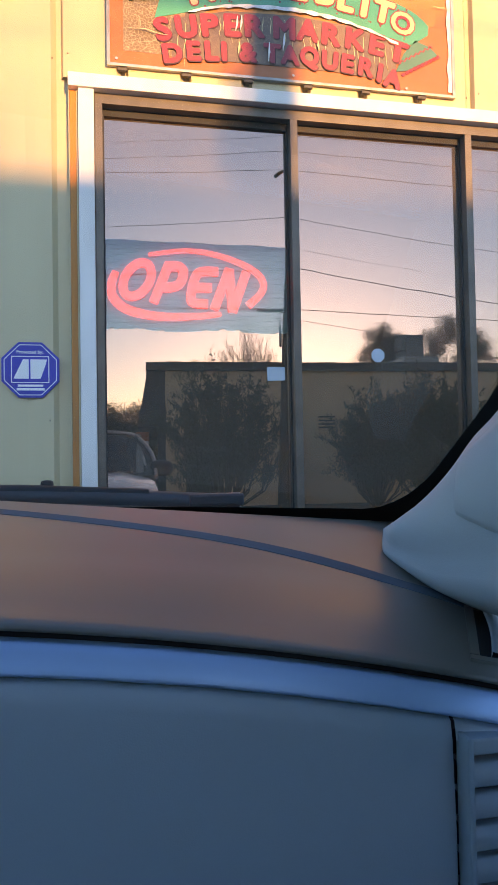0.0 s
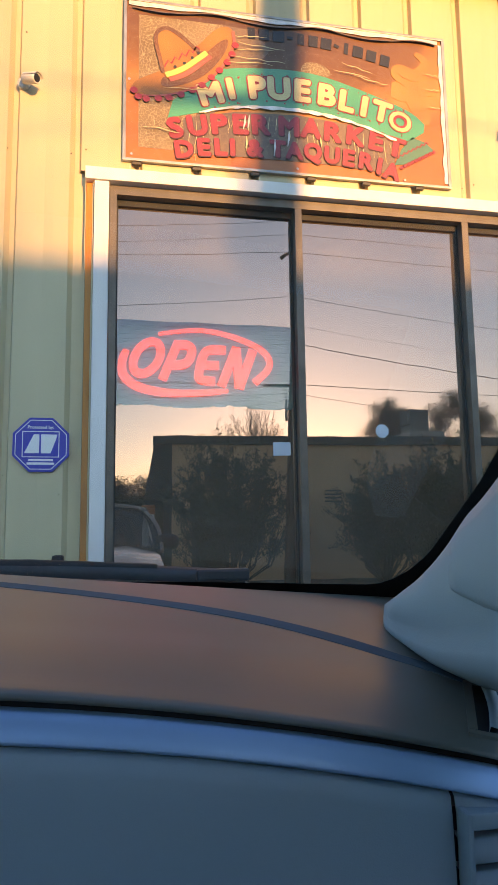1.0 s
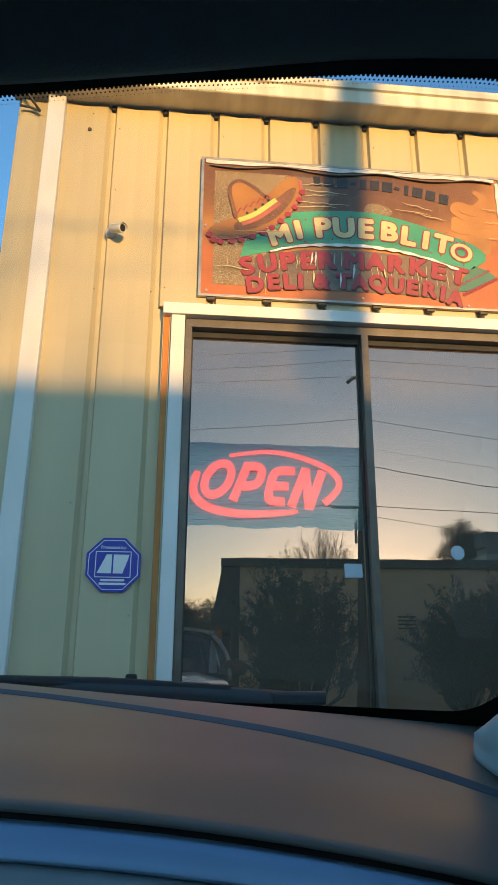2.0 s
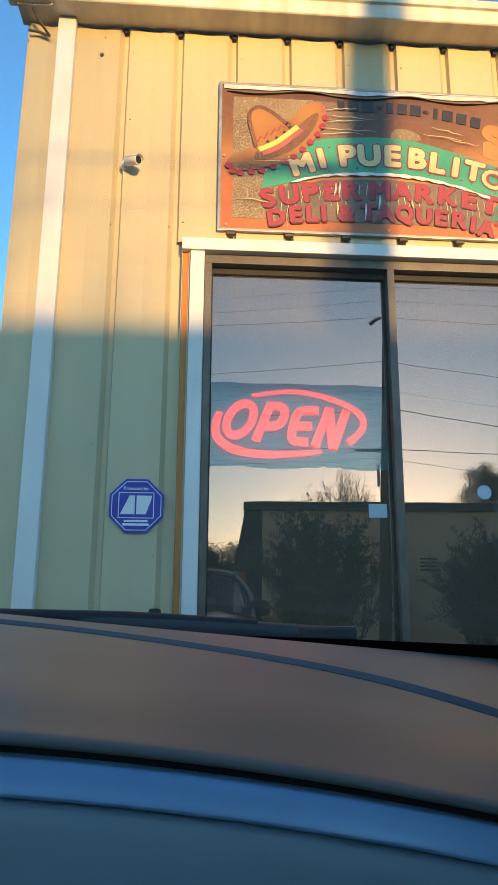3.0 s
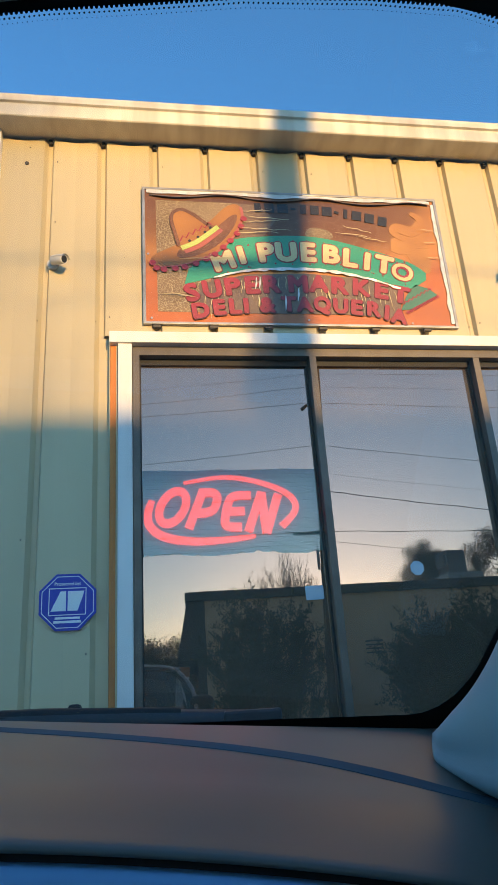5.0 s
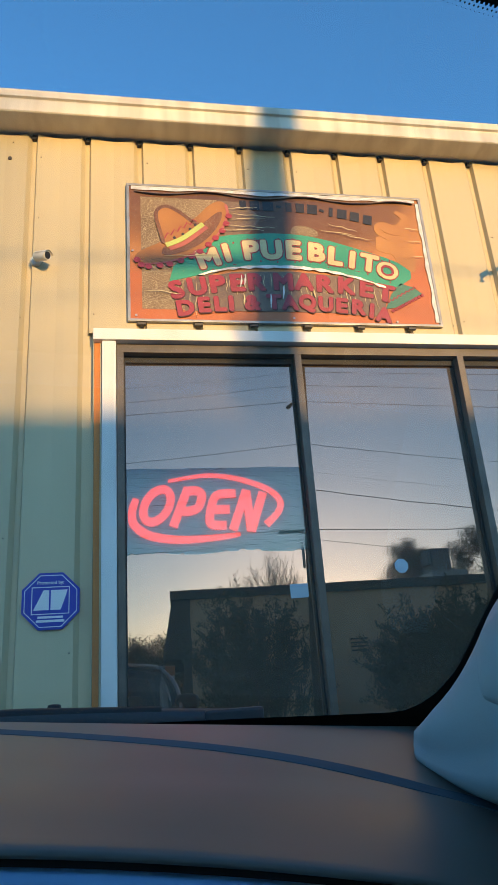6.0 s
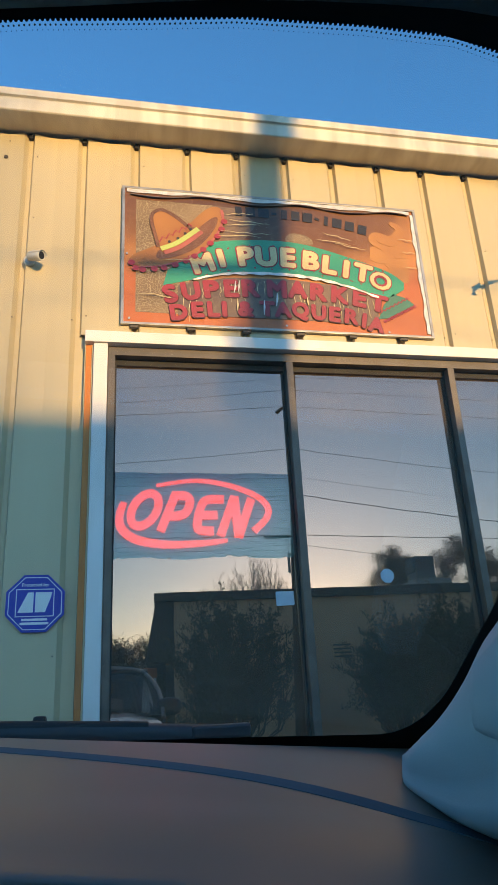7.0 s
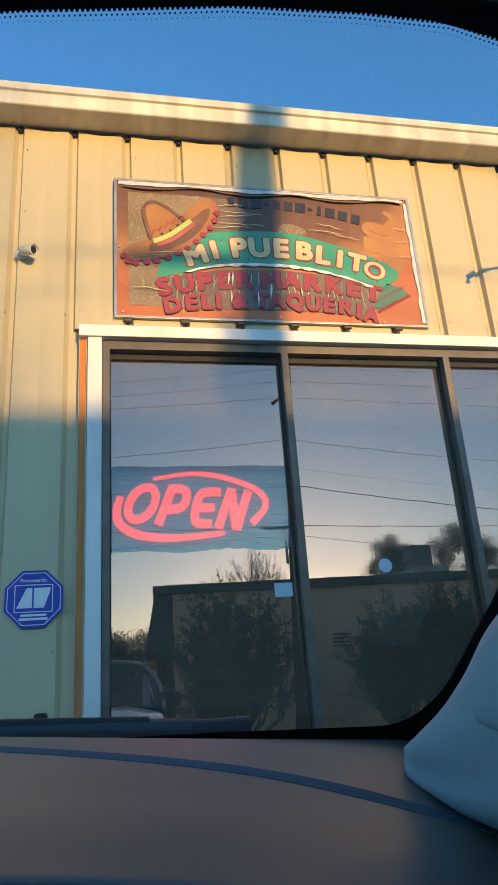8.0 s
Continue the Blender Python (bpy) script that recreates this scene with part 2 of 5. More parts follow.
def pan(z0, z1, wavy):
    """One raised flat of the sheeting between two grooves, with bent sides and a faint crease down its middle."""
    bm = bmesh.new()
    half = PITCH / 2
    prof = ((-half + 0.012, 0.028), (-half + 0.022, 0.0), (-0.045, 0.0012), (0.0, 0.0035), (0.045, 0.0012), (half - 0.036, 0.0), (half - 0.018, 0.022), (half - 0.012, 0.028))
    steps = 7
    rows = []
    for k in range(steps + 1):
        z = z0 + (z1 - z0) * k / steps
        rows.append([(x, y + (wavy * 0.0014 * math.sin(z * 5 + x * 9)), z - (0.020 if k == steps and abs(x) < 0.05 else 0)) for x, y in prof])
    sheet(bm, rows, smooth=False)
    return bm


def pan_row(first, last, z0, z1):
    ob = None
    for k in range(first, last):
        if ob is None:
            ob = part("steel_panel", pan(z0, z1, 1), TAN, wall_front)
            made = ob
        else:
            made = new("steel_panel", ob.data)
            made.parent = wall_front
        made.location = (GROOVE + PITCH * (k + 0.5), 0, 0)


pan_row(-2, 0, 0.14, WALL_TOP - 0.005)
pan_row(-3, -2, 0.14, WALL_TOP - 0.005)
end_pan = wall_front.children[-1]
end_pan.location.x, end_pan.scale.x = -0.742, 0.80
pan_row(0, 14, WIN_T + 0.07, WALL_TOP - 0.005)
pan_row(14, 19, 0.14, WALL_TOP - 0.005)
pan_row(0, 13, 0.14, WIN_B - 0.05)

# black blocks under the eave, standing in for shade in the groove heads
closure = bmesh.new()
box(closure, -0.013, 0.004, 0, 0.012, 0.0295, 0.034, bevel=0.003)
shade_block_ob = part("rib_closure", closure, GASKET, wall_front, "black block for the shade in the groove's head")
shade_block_ob.location = (GROOVE - PITCH, 0, WALL_TOP - 0.037)
for k in range(0, 19):
    plug = new("rib_closure", shade_block_ob.data)
    plug.parent, plug.location = wall_front, (GROOVE + PITCH * k, 0, WALL_TOP - 0.037)

# screws in the sheeting
screw_bm = bmesh.new()
bmesh.ops.create_cone(screw_bm, cap_ends=True, segments=8, radius1=0.0042, radius2=0.003, depth=0.005, matrix=pose(0, 0, 0, 90, 0, 0))
screw_mesh = bpy.data.meshes.new("screw")
screw_bm.to_mesh(screw_mesh)
screw_bm.free()
screw_mesh.materials.append(DARK_METAL)
rng = random.Random(5)
spots = [(GROOVE + PITCH * k + 0.045, z) for k in range(-3, 9) for z in (4.52, 4.08, 3.45) if rng.random() < 0.55]
spots += [(GROOVE + PITCH * k - 0.03, 3.42) for k in range(-3, 9)] + [(-0.36, 2.2), (-0.04, 1.65), (-0.42, 4.62)]
for x, z in spots:
    s = new("screw", screw_mesh)
    s.parent, s.location = wall_front, (x, -0.003, z)

for _ in range(34):                     # small nail holes and specks
    s = new("screw", screw_mesh)
    s.parent, s.location, s.scale = wall_front, (rng.uniform(-0.85, 2.9), -0.0005, rng.choice((rng.uniform(3.45, 4.65), rng.uniform(1.4, 4.6)))), (0.55, 0.3, 0.55)
    if 0.05 < s.location.x and s.location.z < 3.40:
        s.location.x = -0.45 + rng.random() * 0.4

# old bolt holes
hole = bmesh.new()
bmesh.ops.create_cone(hole, cap_ends=True, segments=12, radius1=0.013, radius2=0.011, depth=0.006, matrix=pose(-0.435, -0.003, 4.50, 90, 0, 0))
part("hole_plug", hole, DARK_METAL, wall_front, "dark plug in an old hole")

# corner board, eave and gutter board
corner_trim = tagged(link_mesh("corner_trim", boxed(-0.683, -0.055, 0.0, -0.582, 0.03, 4.698, bevel=0.006), WHITE), "white painted steel corner board, scuffed", "trim", kind="structure")
eave = thing("eave", "cream painted steel eave board with dirt streaks", "eave", kind="structure")


def eave_run(x0, x1, y, top, bottom):
    """The stepped face board: a rolled lip, a groove, a flat and a drip edge."""
    prof = [(-0.02, top), (-0.050, top - 0.005), (-0.047, top - 0.052), (-0.032, top - 0.058), (-0.030, top - 0.066), (-0.030, bottom + 0.034),
            (-0.037, bottom + 0.030), (-0.037, bottom + 0.006), (-0.030, bottom), (0.03, bottom), (0.03, bottom + 0.02)]
    bm = bmesh.new()
    sheet(bm, [[(x, y + a, z) for a, z in prof] for x in np.linspace(x0, x1, 12)], smooth=False)
    return bm


EAVE_Y = -0.15
part("face_board", eave_run(-0.69, RIGHT_END, EAVE_Y + 0.012, 4.850, 4.694), CREAM, eave)
part("soffit", boxed(-0.90, EAVE_Y + 0.03, 4.702, RIGHT_END, 0.03, 4.72), CREAM, eave)
part("end_box", boxed(-0.95, EAVE_Y - 0.055, 4.712, -0.71, EAVE_Y + 0.06, 4.890, bevel=0.006), CREAM, eave, "weathered cream gutter end box")
part("roof_edge", boxed(-0.92, EAVE_Y - 0.028, 4.842, RIGHT_END, 0.3, 4.854), surf("rusty_roof_edge", (0.30, 0.09, 0.05), (0.45, 0.36, 0.28), 0.7, scale=9), eave, "rust-red roof sheet edge")
bracket = bmesh.new()
tube(bracket, [(-0.82, -0.10, 4.70), (-0.79, -0.07, 4.65), (-0.73, -0.03, 4.58)], 0.008, 6)
tube(bracket, [(-0.73, -0.03, 4.58), (-0.79, -0.03, 4.605), (-0.85, -0.04, 4.605)], 0.008, 6)
part("bracket", bracket, DARK_METAL, eave, "bent dark steel bracket")
roof = tagged(link_mesh("roof", boxed(-0.90, 0.3, 4.80, RIGHT_END, 9.0, 4.85), GALV), "grey metal roof", "roof", kind="structure")
wall_side = tagged(link_mesh("wall_side", boxed(LEFT_END, 0.16, 0, LEFT_END + 0.1, 9.0, 4.72), TAN), "tan steel side wall", "wall", kind="structure")
wall_side_far = tagged(link_mesh("wall_side_far", boxed(RIGHT_END - 0.1, 0.16, 0, RIGHT_END, 9.0, 4.72), TAN), "tan steel side wall", "wall", kind="structure")
wall_back = tagged(link_mesh("wall_back", boxed(LEFT_END, 9.0, 0, RIGHT_END, 9.1, 4.72), ROOM), "dim back wall of the shop", "wall", kind="structure")
ceiling = tagged(link_mesh("ceiling", boxed(LEFT_END, 0.16, 3.4, RIGHT_END, 9.0, 3.45), ROOM), "dim shop ceiling", "ceiling", kind="structure")
floor = tagged(link_mesh("floor", boxed(LEFT_END, 0.16, 0.0, RIGHT_END, 9.0, 0.14), ROOM), "dim shop floor", "floor", kind="structure")

# window trim
header_trim = tagged(link_mesh("header_trim", boxed(0.058, -0.05, 3.268, 4.3, 0.03, 3.336, bevel=0.004), WHITE), "white painted steel head trim over the window", "trim", kind="structure")
jamb_trim = tagged(link_mesh("jamb_trim", boxed(0.105, -0.04, 0.14, 0.180, 0.03, 3.265, bevel=0.004), WHITE), "white painted steel jamb trim beside the window", "trim", kind="structure")
rust_trim = thing("rust_trim", "tan steel flashing channel with a long orange rust streak", "trim", kind="structure")
part("flange", boxed(0.058, -0.014, 0.14, 0.063, 0.03, 3.265, bevel=0.0015), TAN, rust_trim)
part("web", boxed(0.064, -0.008, 0.14, 0.094, 0.03, 3.265, bevel=0.002), RUST, rust_trim, "orange rust streak in the channel")
part("flange", boxed(0.095, -0.014, 0.14, 0.103, 0.03, 3.265, bevel=0.0015), TAN, rust_trim)

# window: bronze frame, mullions, filmed panes
window = thing("window_1", "bronze aluminium shop window with mirror film panes", "window", kind="structure")
MULL = (1.195, 2.186, 3.176)
FACE, BACK, GLASS_Y = -0.005, 0.13, 0.07
part("window_frame", boxed(WIN_L, FACE, WIN_T - 0.048, WIN_R, BACK, WIN_T, bevel=0.002), BRONZE, window, "bronze head rail")
part("window_frame", boxed(WIN_L, FACE, WIN_B, WIN_R, BACK, WIN_B + 0.05, bevel=0.002), BRONZE, window)
part("window_frame", boxed(WIN_L, FACE, WIN_B + 0.05, WIN_L + 0.038, BACK, WIN_T - 0.048, bevel=0.002), BRONZE, window)
part("window_frame", boxed(WIN_R - 0.04, FACE, WIN_B + 0.05, WIN_R, BACK, WIN_T - 0.048, bevel=0.002), BRONZE, window)
for x in MULL:
    part("mullion", boxed(x - 0.02, FACE, WIN_B + 0.05, x + 0.02, BACK, WIN_T - 0.048, bevel=0.002), BRONZE, window)
edges = [WIN_L + 0.038, *[c for x in MULL for c in (x - 0.02, x + 0.02)], WIN_R - 0.04]
HOLE = (2.106, 2.564)                   # the strip of the first pane where the film has been cut away
for k in range(4):
    a, b = edges[2 * k], edges[2 * k + 1]
    z0, z1 = WIN_B + 0.05, WIN_T - 0.048
    g = boxed(a, GLASS_Y - 0.02, z1 - 0.035, b, GLASS_Y + 0.015, z1)
    box(g, a, GLASS_Y - 0.02, z0, a + 0.008, GLASS_Y + 0.015, z1 - 0.035)
    box(g, b - 0.008, GLASS_Y - 0.02, z0, b, GLASS_Y + 0.015, z1 - 0.035)
    part("gasket", g, GASKET, window, "black glazing rubber")
    if k:
        part("pane", boxed(a, GLASS_Y, z0, b, GLASS_Y + 0.006, z1), FILM, window)
    else:
        cut = random.Random(3)
        n = 60
        xs = [a + (b - a) * i / n for i in range(n + 1)]
        low = [HOLE[0] + 0.004 * cut.random() + (0.008 if cut.random() < 0.12 else 0) + 0.006 * math.sin(i * 0.21) for i in range(n + 1)]
        high = [HOLE[1] + 0.002 * math.sin(i * 0.3) + 0.0015 * cut.random() for i in range(n + 1)]
        for name, m, bottom, top in (("film_pane", FILM, [z0] * (n + 1), low), ("clear_pane", CLEAR, low, high), ("film_pane", FILM, high, [z1] * (n + 1))):
            bm = bmesh.new()
            sheet(bm, [[(x, GLASS_Y, z) for x, z in zip(xs, bottom)], [(x, GLASS_Y, z) for x, z in zip(xs, top)]], smooth=False)
            part(name, bm, m, window).visible_shadow = m is FILM

# ---- lettering ----
def glyph(text, height, bold=0.0, width=1.0, thick=0.0006):
    """A letter or word as a thin mesh, centred, upright in the plane of the wall."""
    cu = bpy.data.curves.new("glyph", "FONT")
    cu.body, cu.size, cu.extrude, cu.offset, cu.resolution_u = text, 1.0, 0.0, 0.0, 3
    ob = new("glyph", cu)
    bpy.context.view_layer.update()
    me = ob.evaluated_get(bpy.context.evaluated_depsgraph_get()).to_mesh()
    bm = bmesh.new()
    bm.from_mesh(me)
    bpy.data.objects.remove(ob)
    bpy.data.curves.remove(cu)
    xs, ys = [v.co.x for v in bm.verts], [v.co.y for v in bm.verts]
    cx, cy = (min(xs) + max(xs)) / 2, (min(ys) + max(ys)) / 2
    k = height / (0.69 + 2 * bold)
    for v in bm.verts:
        v.co = ((v.co.x - cx) * k * width, 0, (v.co.y - cy) * k)
    flat = [[v.co.copy() for v in f.verts] for f in bm.faces]
    bm.free()
    fat = bmesh.new()
    b = bold * k
    ring = [(0, 0)] + ([(b * math.cos(a), b * math.sin(a)) for a in [math.tau * i / 10 for i in range(10)]] if bold else [])
    for i, (dx, dz) in enumerate(ring):
        for f in flat:
            fat.faces.new([fat.verts.new((c.x + dx * width, 0.00004 * i, c.z + dz)) for c in f])
    bmesh.ops.recalc_face_normals(fat, faces=fat.faces[:])
    return fat


def plate(outline, layer, parent, name, material, label="", base=-0.064, thick=0.0012):
    y = base - 0.0015 * layer
    return part(name, slab(bmesh.new(), outline, y, y + thick), material, parent, label)


def smooth_loop(pts, n=4):
    """A rounded closed outline through corner points."""
    for _ in range(n):
        pts = [q for i in range(len(pts)) for a, b in [(pts[i], pts[(i + 1) % len(pts)])]
               for q in ((a[0] * 0.75 + b[0] * 0.25, a[1] * 0.75 + b[1] * 0.25), (a[0] * 0.25 + b[0] * 0.75, a[1] * 0.25 + b[1] * 0.75))]
        if len(pts) > 90:
            break
    return pts


def disc(x, z, r, sides=14, squash=1.0):
    return [(x + r * math.cos(math.tau * k / sides), z + r * squash * math.sin(math.tau * k / sides)) for k in range(sides)]


def stroke(path, width, n=1):
    """The outline of a line of the given width along a path of (x, z)."""
    left, right = [], []
    for i, (x, z) in enumerate(path):
        a, b = path[max(i - 1, 0)], path[min(i + 1, len(path) - 1)]
        dx, dz = b[0] - a[0], b[1] - a[1]
        d = math.hypot(dx, dz) or 1
        w = width(i / (len(path) - 1)) if callable(width) else width
        left.append((x - dz / d * w / 2, z + dx / d * w / 2))
        right.append((x + dz / d * w / 2, z - dx / d * w / 2))
    return left + right[::-1]


def curve_through(pts, n=8):
    """A smooth line through points."""
    out = []
    for i in range(len(pts) - 1):
        p0, p1, p2, p3 = pts[max(i - 1, 0)], pts[i], pts[i + 1], pts[min(i + 2, len(pts) - 1)]
        for k in range(n):
            t = k / n
            out.append(tuple(0.5 * (2 * b + (c - a) * t + (2 * a - 5 * b + 4 * c - d) * t * t + (3 * b - a - 3 * c + d) * t ** 3) for a, b, c, d in zip(p0, p1, p2, p3)))
    return out + [pts[-1]]


def print_paint(name, a, b, scale=8, rough=0.38, crack=0.0, crack_scale=70, crack_colour=(0.55, 0.45, 0.28), stretch=(1, 1, 1)):
    """Faded vinyl print, cracked where it has dried out."""
    m = surf(name, a, b, rough, scale=scale, grain=90, bump=0.15, stretch=stretch)
    if crack:
        n, l = m.node_tree.nodes, m.node_tree.links
        p = n["Principled BSDF"]
        co, vor, edge, mix, mul = (n.new(k) for k in ("ShaderNodeTexCoord", "ShaderNodeTexVoronoi", "ShaderNodeMapRange", "ShaderNodeMix", "ShaderNodeMath"))
        warp, add = n.new("ShaderNodeTexNoise"), n.new("ShaderNodeMixRGB")
        warp.inputs["Scale"].default_value = 30
        add.inputs[0].default_value = 0.02
        l.new(co.outputs["Object"], warp.inputs[0])
        l.new(co.outputs["Object"], add.inputs[1])
        l.new(warp.outputs["Color"], add.inputs[2])
        vor.feature = "DISTANCE_TO_EDGE"
        vor.inputs["Scale"].default_value = crack_scale
        l.new(add.outputs[0], vor.inputs["Vector"])
        edge.inputs[1].default_value, edge.inputs[2].default_value, edge.inputs[3].default_value, edge.inputs[4].default_value = 0.0, 0.09, 1.0, 0.0
        l.new(vor.outputs["Distance"], edge.inputs[0])
        mul.operation = "MULTIPLY"
        l.new(edge.outputs[0], mul.inputs[0])
        mul.inputs[1].default_value = crack
        mix.data_type = "RGBA"
        l.new(mul.outputs[0], mix.inputs[0])
        l.new(p.inputs["Base Color"].links[0].from_socket, mix.inputs[6])
        mix.inputs[7].default_value = (*crack_colour, 1)
        l.new(mix.outputs[2], p.inputs["Base Color"])
    return m


def sunset_print(name):
    """The sign's ground: dark brown above the middle, glowing orange to the edges and the foot."""
    m = print_paint(name, (0.5, 0.1, 0.03), (0.3, 0.05, 0.02), crack=0.04, crack_scale=9)
    n, l = m.node_tree.nodes, m.node_tree.links
    p = n["Principled BSDF"]
    co, sep, ramp, dist, wob, mixx = (n.new(k) for k in ("ShaderNodeTexCoord", "ShaderNodeSeparateXYZ", "ShaderNodeValToRGB", "ShaderNodeVectorMath", "ShaderNodeTexNoise", "ShaderNodeMath"))
    mp = n.new("ShaderNodeMapping")
    mp.inputs["Location"].default_value, mp.inputs["Scale"].default_value = (-1.0 * 0.55, 0, -4.25 * 1.3), (0.55, 0, 1.3)
    l.new(co.outputs["Object"], mp.inputs[0])
    dist.operation = "LENGTH"
    l.new(mp.outputs[0], dist.inputs[0])
    wob.inputs["Scale"].default_value, wob.inputs["Detail"].default_value = 3.5, 3
    l.new(co.outputs["Object"], wob.inputs[0])
    mixx.operation = "MULTIPLY_ADD"
    l.new(wob.outputs[0], mixx.inputs[0])
    mixx.inputs[1].default_value = 0.30
    l.new(dist.outputs["Value"], mixx.inputs[2])
    e = ramp.color_ramp.elements
    e[0].position, e[0].color = 0.30, (0.11, 0.045, 0.022, 1)
    e[1].position, e[1].color = 1.0, (0.46, 0.125, 0.034, 1)
    for at, c in ((0.46, (0.15, 0.058, 0.024, 1)), (0.64, (0.20, 0.078, 0.022, 1)), (0.82, (0.50, 0.205, 0.055, 1))):
        x = e.new(at)
        x.color = c
    l.new(mixx.outputs[0], ramp.inputs[0])
    link = [k for k in p.inputs["Base Color"].links][0]
    link.from_node.inputs[6].links and l.remove(link.from_node.inputs[6].links[0])
    l.new(ramp.outputs[0], link.from_node.inputs[6])
    return m


# ---- the painted shop sign ----
SX0, SX1, SZ0, SZ1 = 0.243, 2.081, 3.372, 4.302
sign = thing("shop_sign", "peeling printed shop sign in a dull metal frame", "sign", at=(-0.0031, 0.048, -0.020))
sign.scale = (1.0142, 1, 1.0142)
ALU = surf("dull_sign_metal", (0.38, 0.38, 0.37), (0.22, 0.21, 0.20), 0.4, metal=0.6, scale=9)
part("box", boxed(SX0 + 0.004, -0.0602, SZ0 + 0.004, SX1 - 0.004, -0.050, SZ1 - 0.004), DARK_METAL, sign)
part("face", boxed(SX0 + 0.006, -0.064, SZ0 + 0.006, SX1 - 0.006, -0.0605, SZ1 - 0.006), sunset_print("sunset_print"), sign, "faded orange and brown print")
for a in ((SX0, SZ0, SX1, SZ0 + 0.014), (SX0, SZ1 - 0.014, SX1, SZ1), (SX0, SZ0 + 0.014, SX0 + 0.017, SZ1 - 0.014), (SX1 - 0.017, SZ0 + 0.014, SX1, SZ1 - 0.014)):
    part("frame_rail", boxed(a[0], -0.074, a[1], a[2], -0.052, a[3], bevel=0.0015), ALU, sign, "dull metal edge rail")

BEIGE = print_paint("cracked_beige_print", (0.25, 0.165, 0.08), (0.15, 0.09, 0.042), crack=0.9, crack_scale=62, crack_colour=(0.50, 0.39, 0.22), scale=4)
SMOKE = print_paint("dark_print", (0.13, 0.088, 0.065), (0.19, 0.12, 0.075), crack=0.28, crack_scale=24, crack_colour=(0.30, 0.21, 0.12), stretch=(1, 1, 0.25))
GREEN = print_paint("green_print", (0.035, 0.33, 0.20), (0.03, 0.27, 0.165))
DARK_GREEN = print_paint("dark_green_print", (0.06, 0.20, 0.13), (0.05, 0.15, 0.10))
RED = print_paint("red_print", (0.35, 0.030, 0.045), (0.28, 0.024, 0.036))
SHADE = print_paint("maroon_print", (0.10, 0.015, 0.015), (0.07, 0.012, 0.012))
CREAM_PRINT = print_paint("cream_print", (0.72, 0.58, 0.30), (0.62, 0.48, 0.24))
HAT = print_paint("hat_orange_print", (0.44, 0.19, 0.045), (0.30, 0.115, 0.03), scale=5)
HAT_DARK = print_paint("hat_brown_print", (0.12, 0.045, 0.02), (0.20, 0.07, 0.025), crack=0.2, crack_scale=60)
PINK = print_paint("pink_print", (0.45, 0.12, 0.09), (0.35, 0.09, 0.07))
LIME = print_paint("lime_print", (0.50, 0.58, 0.16), (0.42, 0.50, 0.13))
PEPPER = print_paint("pepper_print", (0.48, 0.22, 0.06), (0.36, 0.14, 0.035), scale=6)
INK = print_paint("black_print", (0.02, 0.02, 0.022), (0.035, 0.03, 0.03))
BACKING = surf("bare_sign_backing", (0.74, 0.72, 0.68), (0.50, 0.47, 0.43), 0.34, metal=0.15, scale=22)

plate([(0.324, 3.454), (0.60, 3.452), (0.62, 3.60), (0.64, 3.80), (0.70, 4.0), (0.78, 4.214), (0.324, 4.214)], 1, sign, "cracked_panel", BEIGE, "cracked beige print")
plate([(0.62, 3.60), (0.80, 3.75), (0.95, 3.97), (1.04, 4.10), (0.94, 4.205), (0.785, 4.214), (0.705, 4.0), (0.645, 3.80)], 1, sign, "smoked_panel", SMOKE)
plate([(0.56, 3.444), (1.0, 3.452), (1.40, 3.452), (1.74, 3.43), (1.76, 3.66), (1.55, 3.70), (1.2, 3.725), (0.85, 3.71), (0.56, 3.64)], 2, sign, "smoked_panel", SMOKE, "dark cracked print")
plate(smooth_loop([(1.20, 3.98), (1.23, 4.05), (1.30, 4.06), (1.38, 4.03), (1.39, 3.97)], 3), 1, sign, "cracked_patch", BEIGE)

# the pepper: a curled stem over a long pod
pep = curve_through([(1.745, 3.95), (1.80, 3.945), (1.865, 3.955), (1.905, 3.90), (1.925, 3.82), (1.930, 3.75)])
plate(stroke(pep, lambda k: 0.030 + 0.125 * math.sin(math.pi * min(0.15 + 0.75 * k, 0.9))), 1, sign, "pepper", PEPPER, "orange pepper print")
plate(stroke(curve_through([(1.90, 4.19), (1.955, 4.15), (1.950, 4.10), (1.89, 4.05), (1.80, 4.075), (1.775, 4.04), (1.83, 3.99)]), lambda k: 0.026 + 0.05 * math.sin(math.pi * k)), 2, sign, "pepper_stem", PEPPER)
plate(stroke(curve_through([(1.955, 4.09), (1.940, 4.00), (1.945, 3.93)]), lambda k: 0.030 + 0.06 * k), 1.5, sign, "pepper_shoulder", PEPPER)

# the blanket at the foot
plate([(1.744, 3.487), (1.790, 3.588), (1.857, 3.665), (1.935, 3.640), (1.987, 3.597), (1.802, 3.495)], 3, sign, "blanket", DARK_GREEN, "green blanket print")
zig = [(1.765 + 0.0135 * i, 3.535 + 0.0078 * i + (0.007 if i % 2 else -0.007)) for i in range(15)]
plate(stroke(zig, 0.008), 4, sign, "zigzag", RED)
for i in range(10):
    plate(disc(1.785 + 0.0222 * i, 3.474 + 0.0125 * i, 0.011, 10), 4, sign, "bobble", RED)

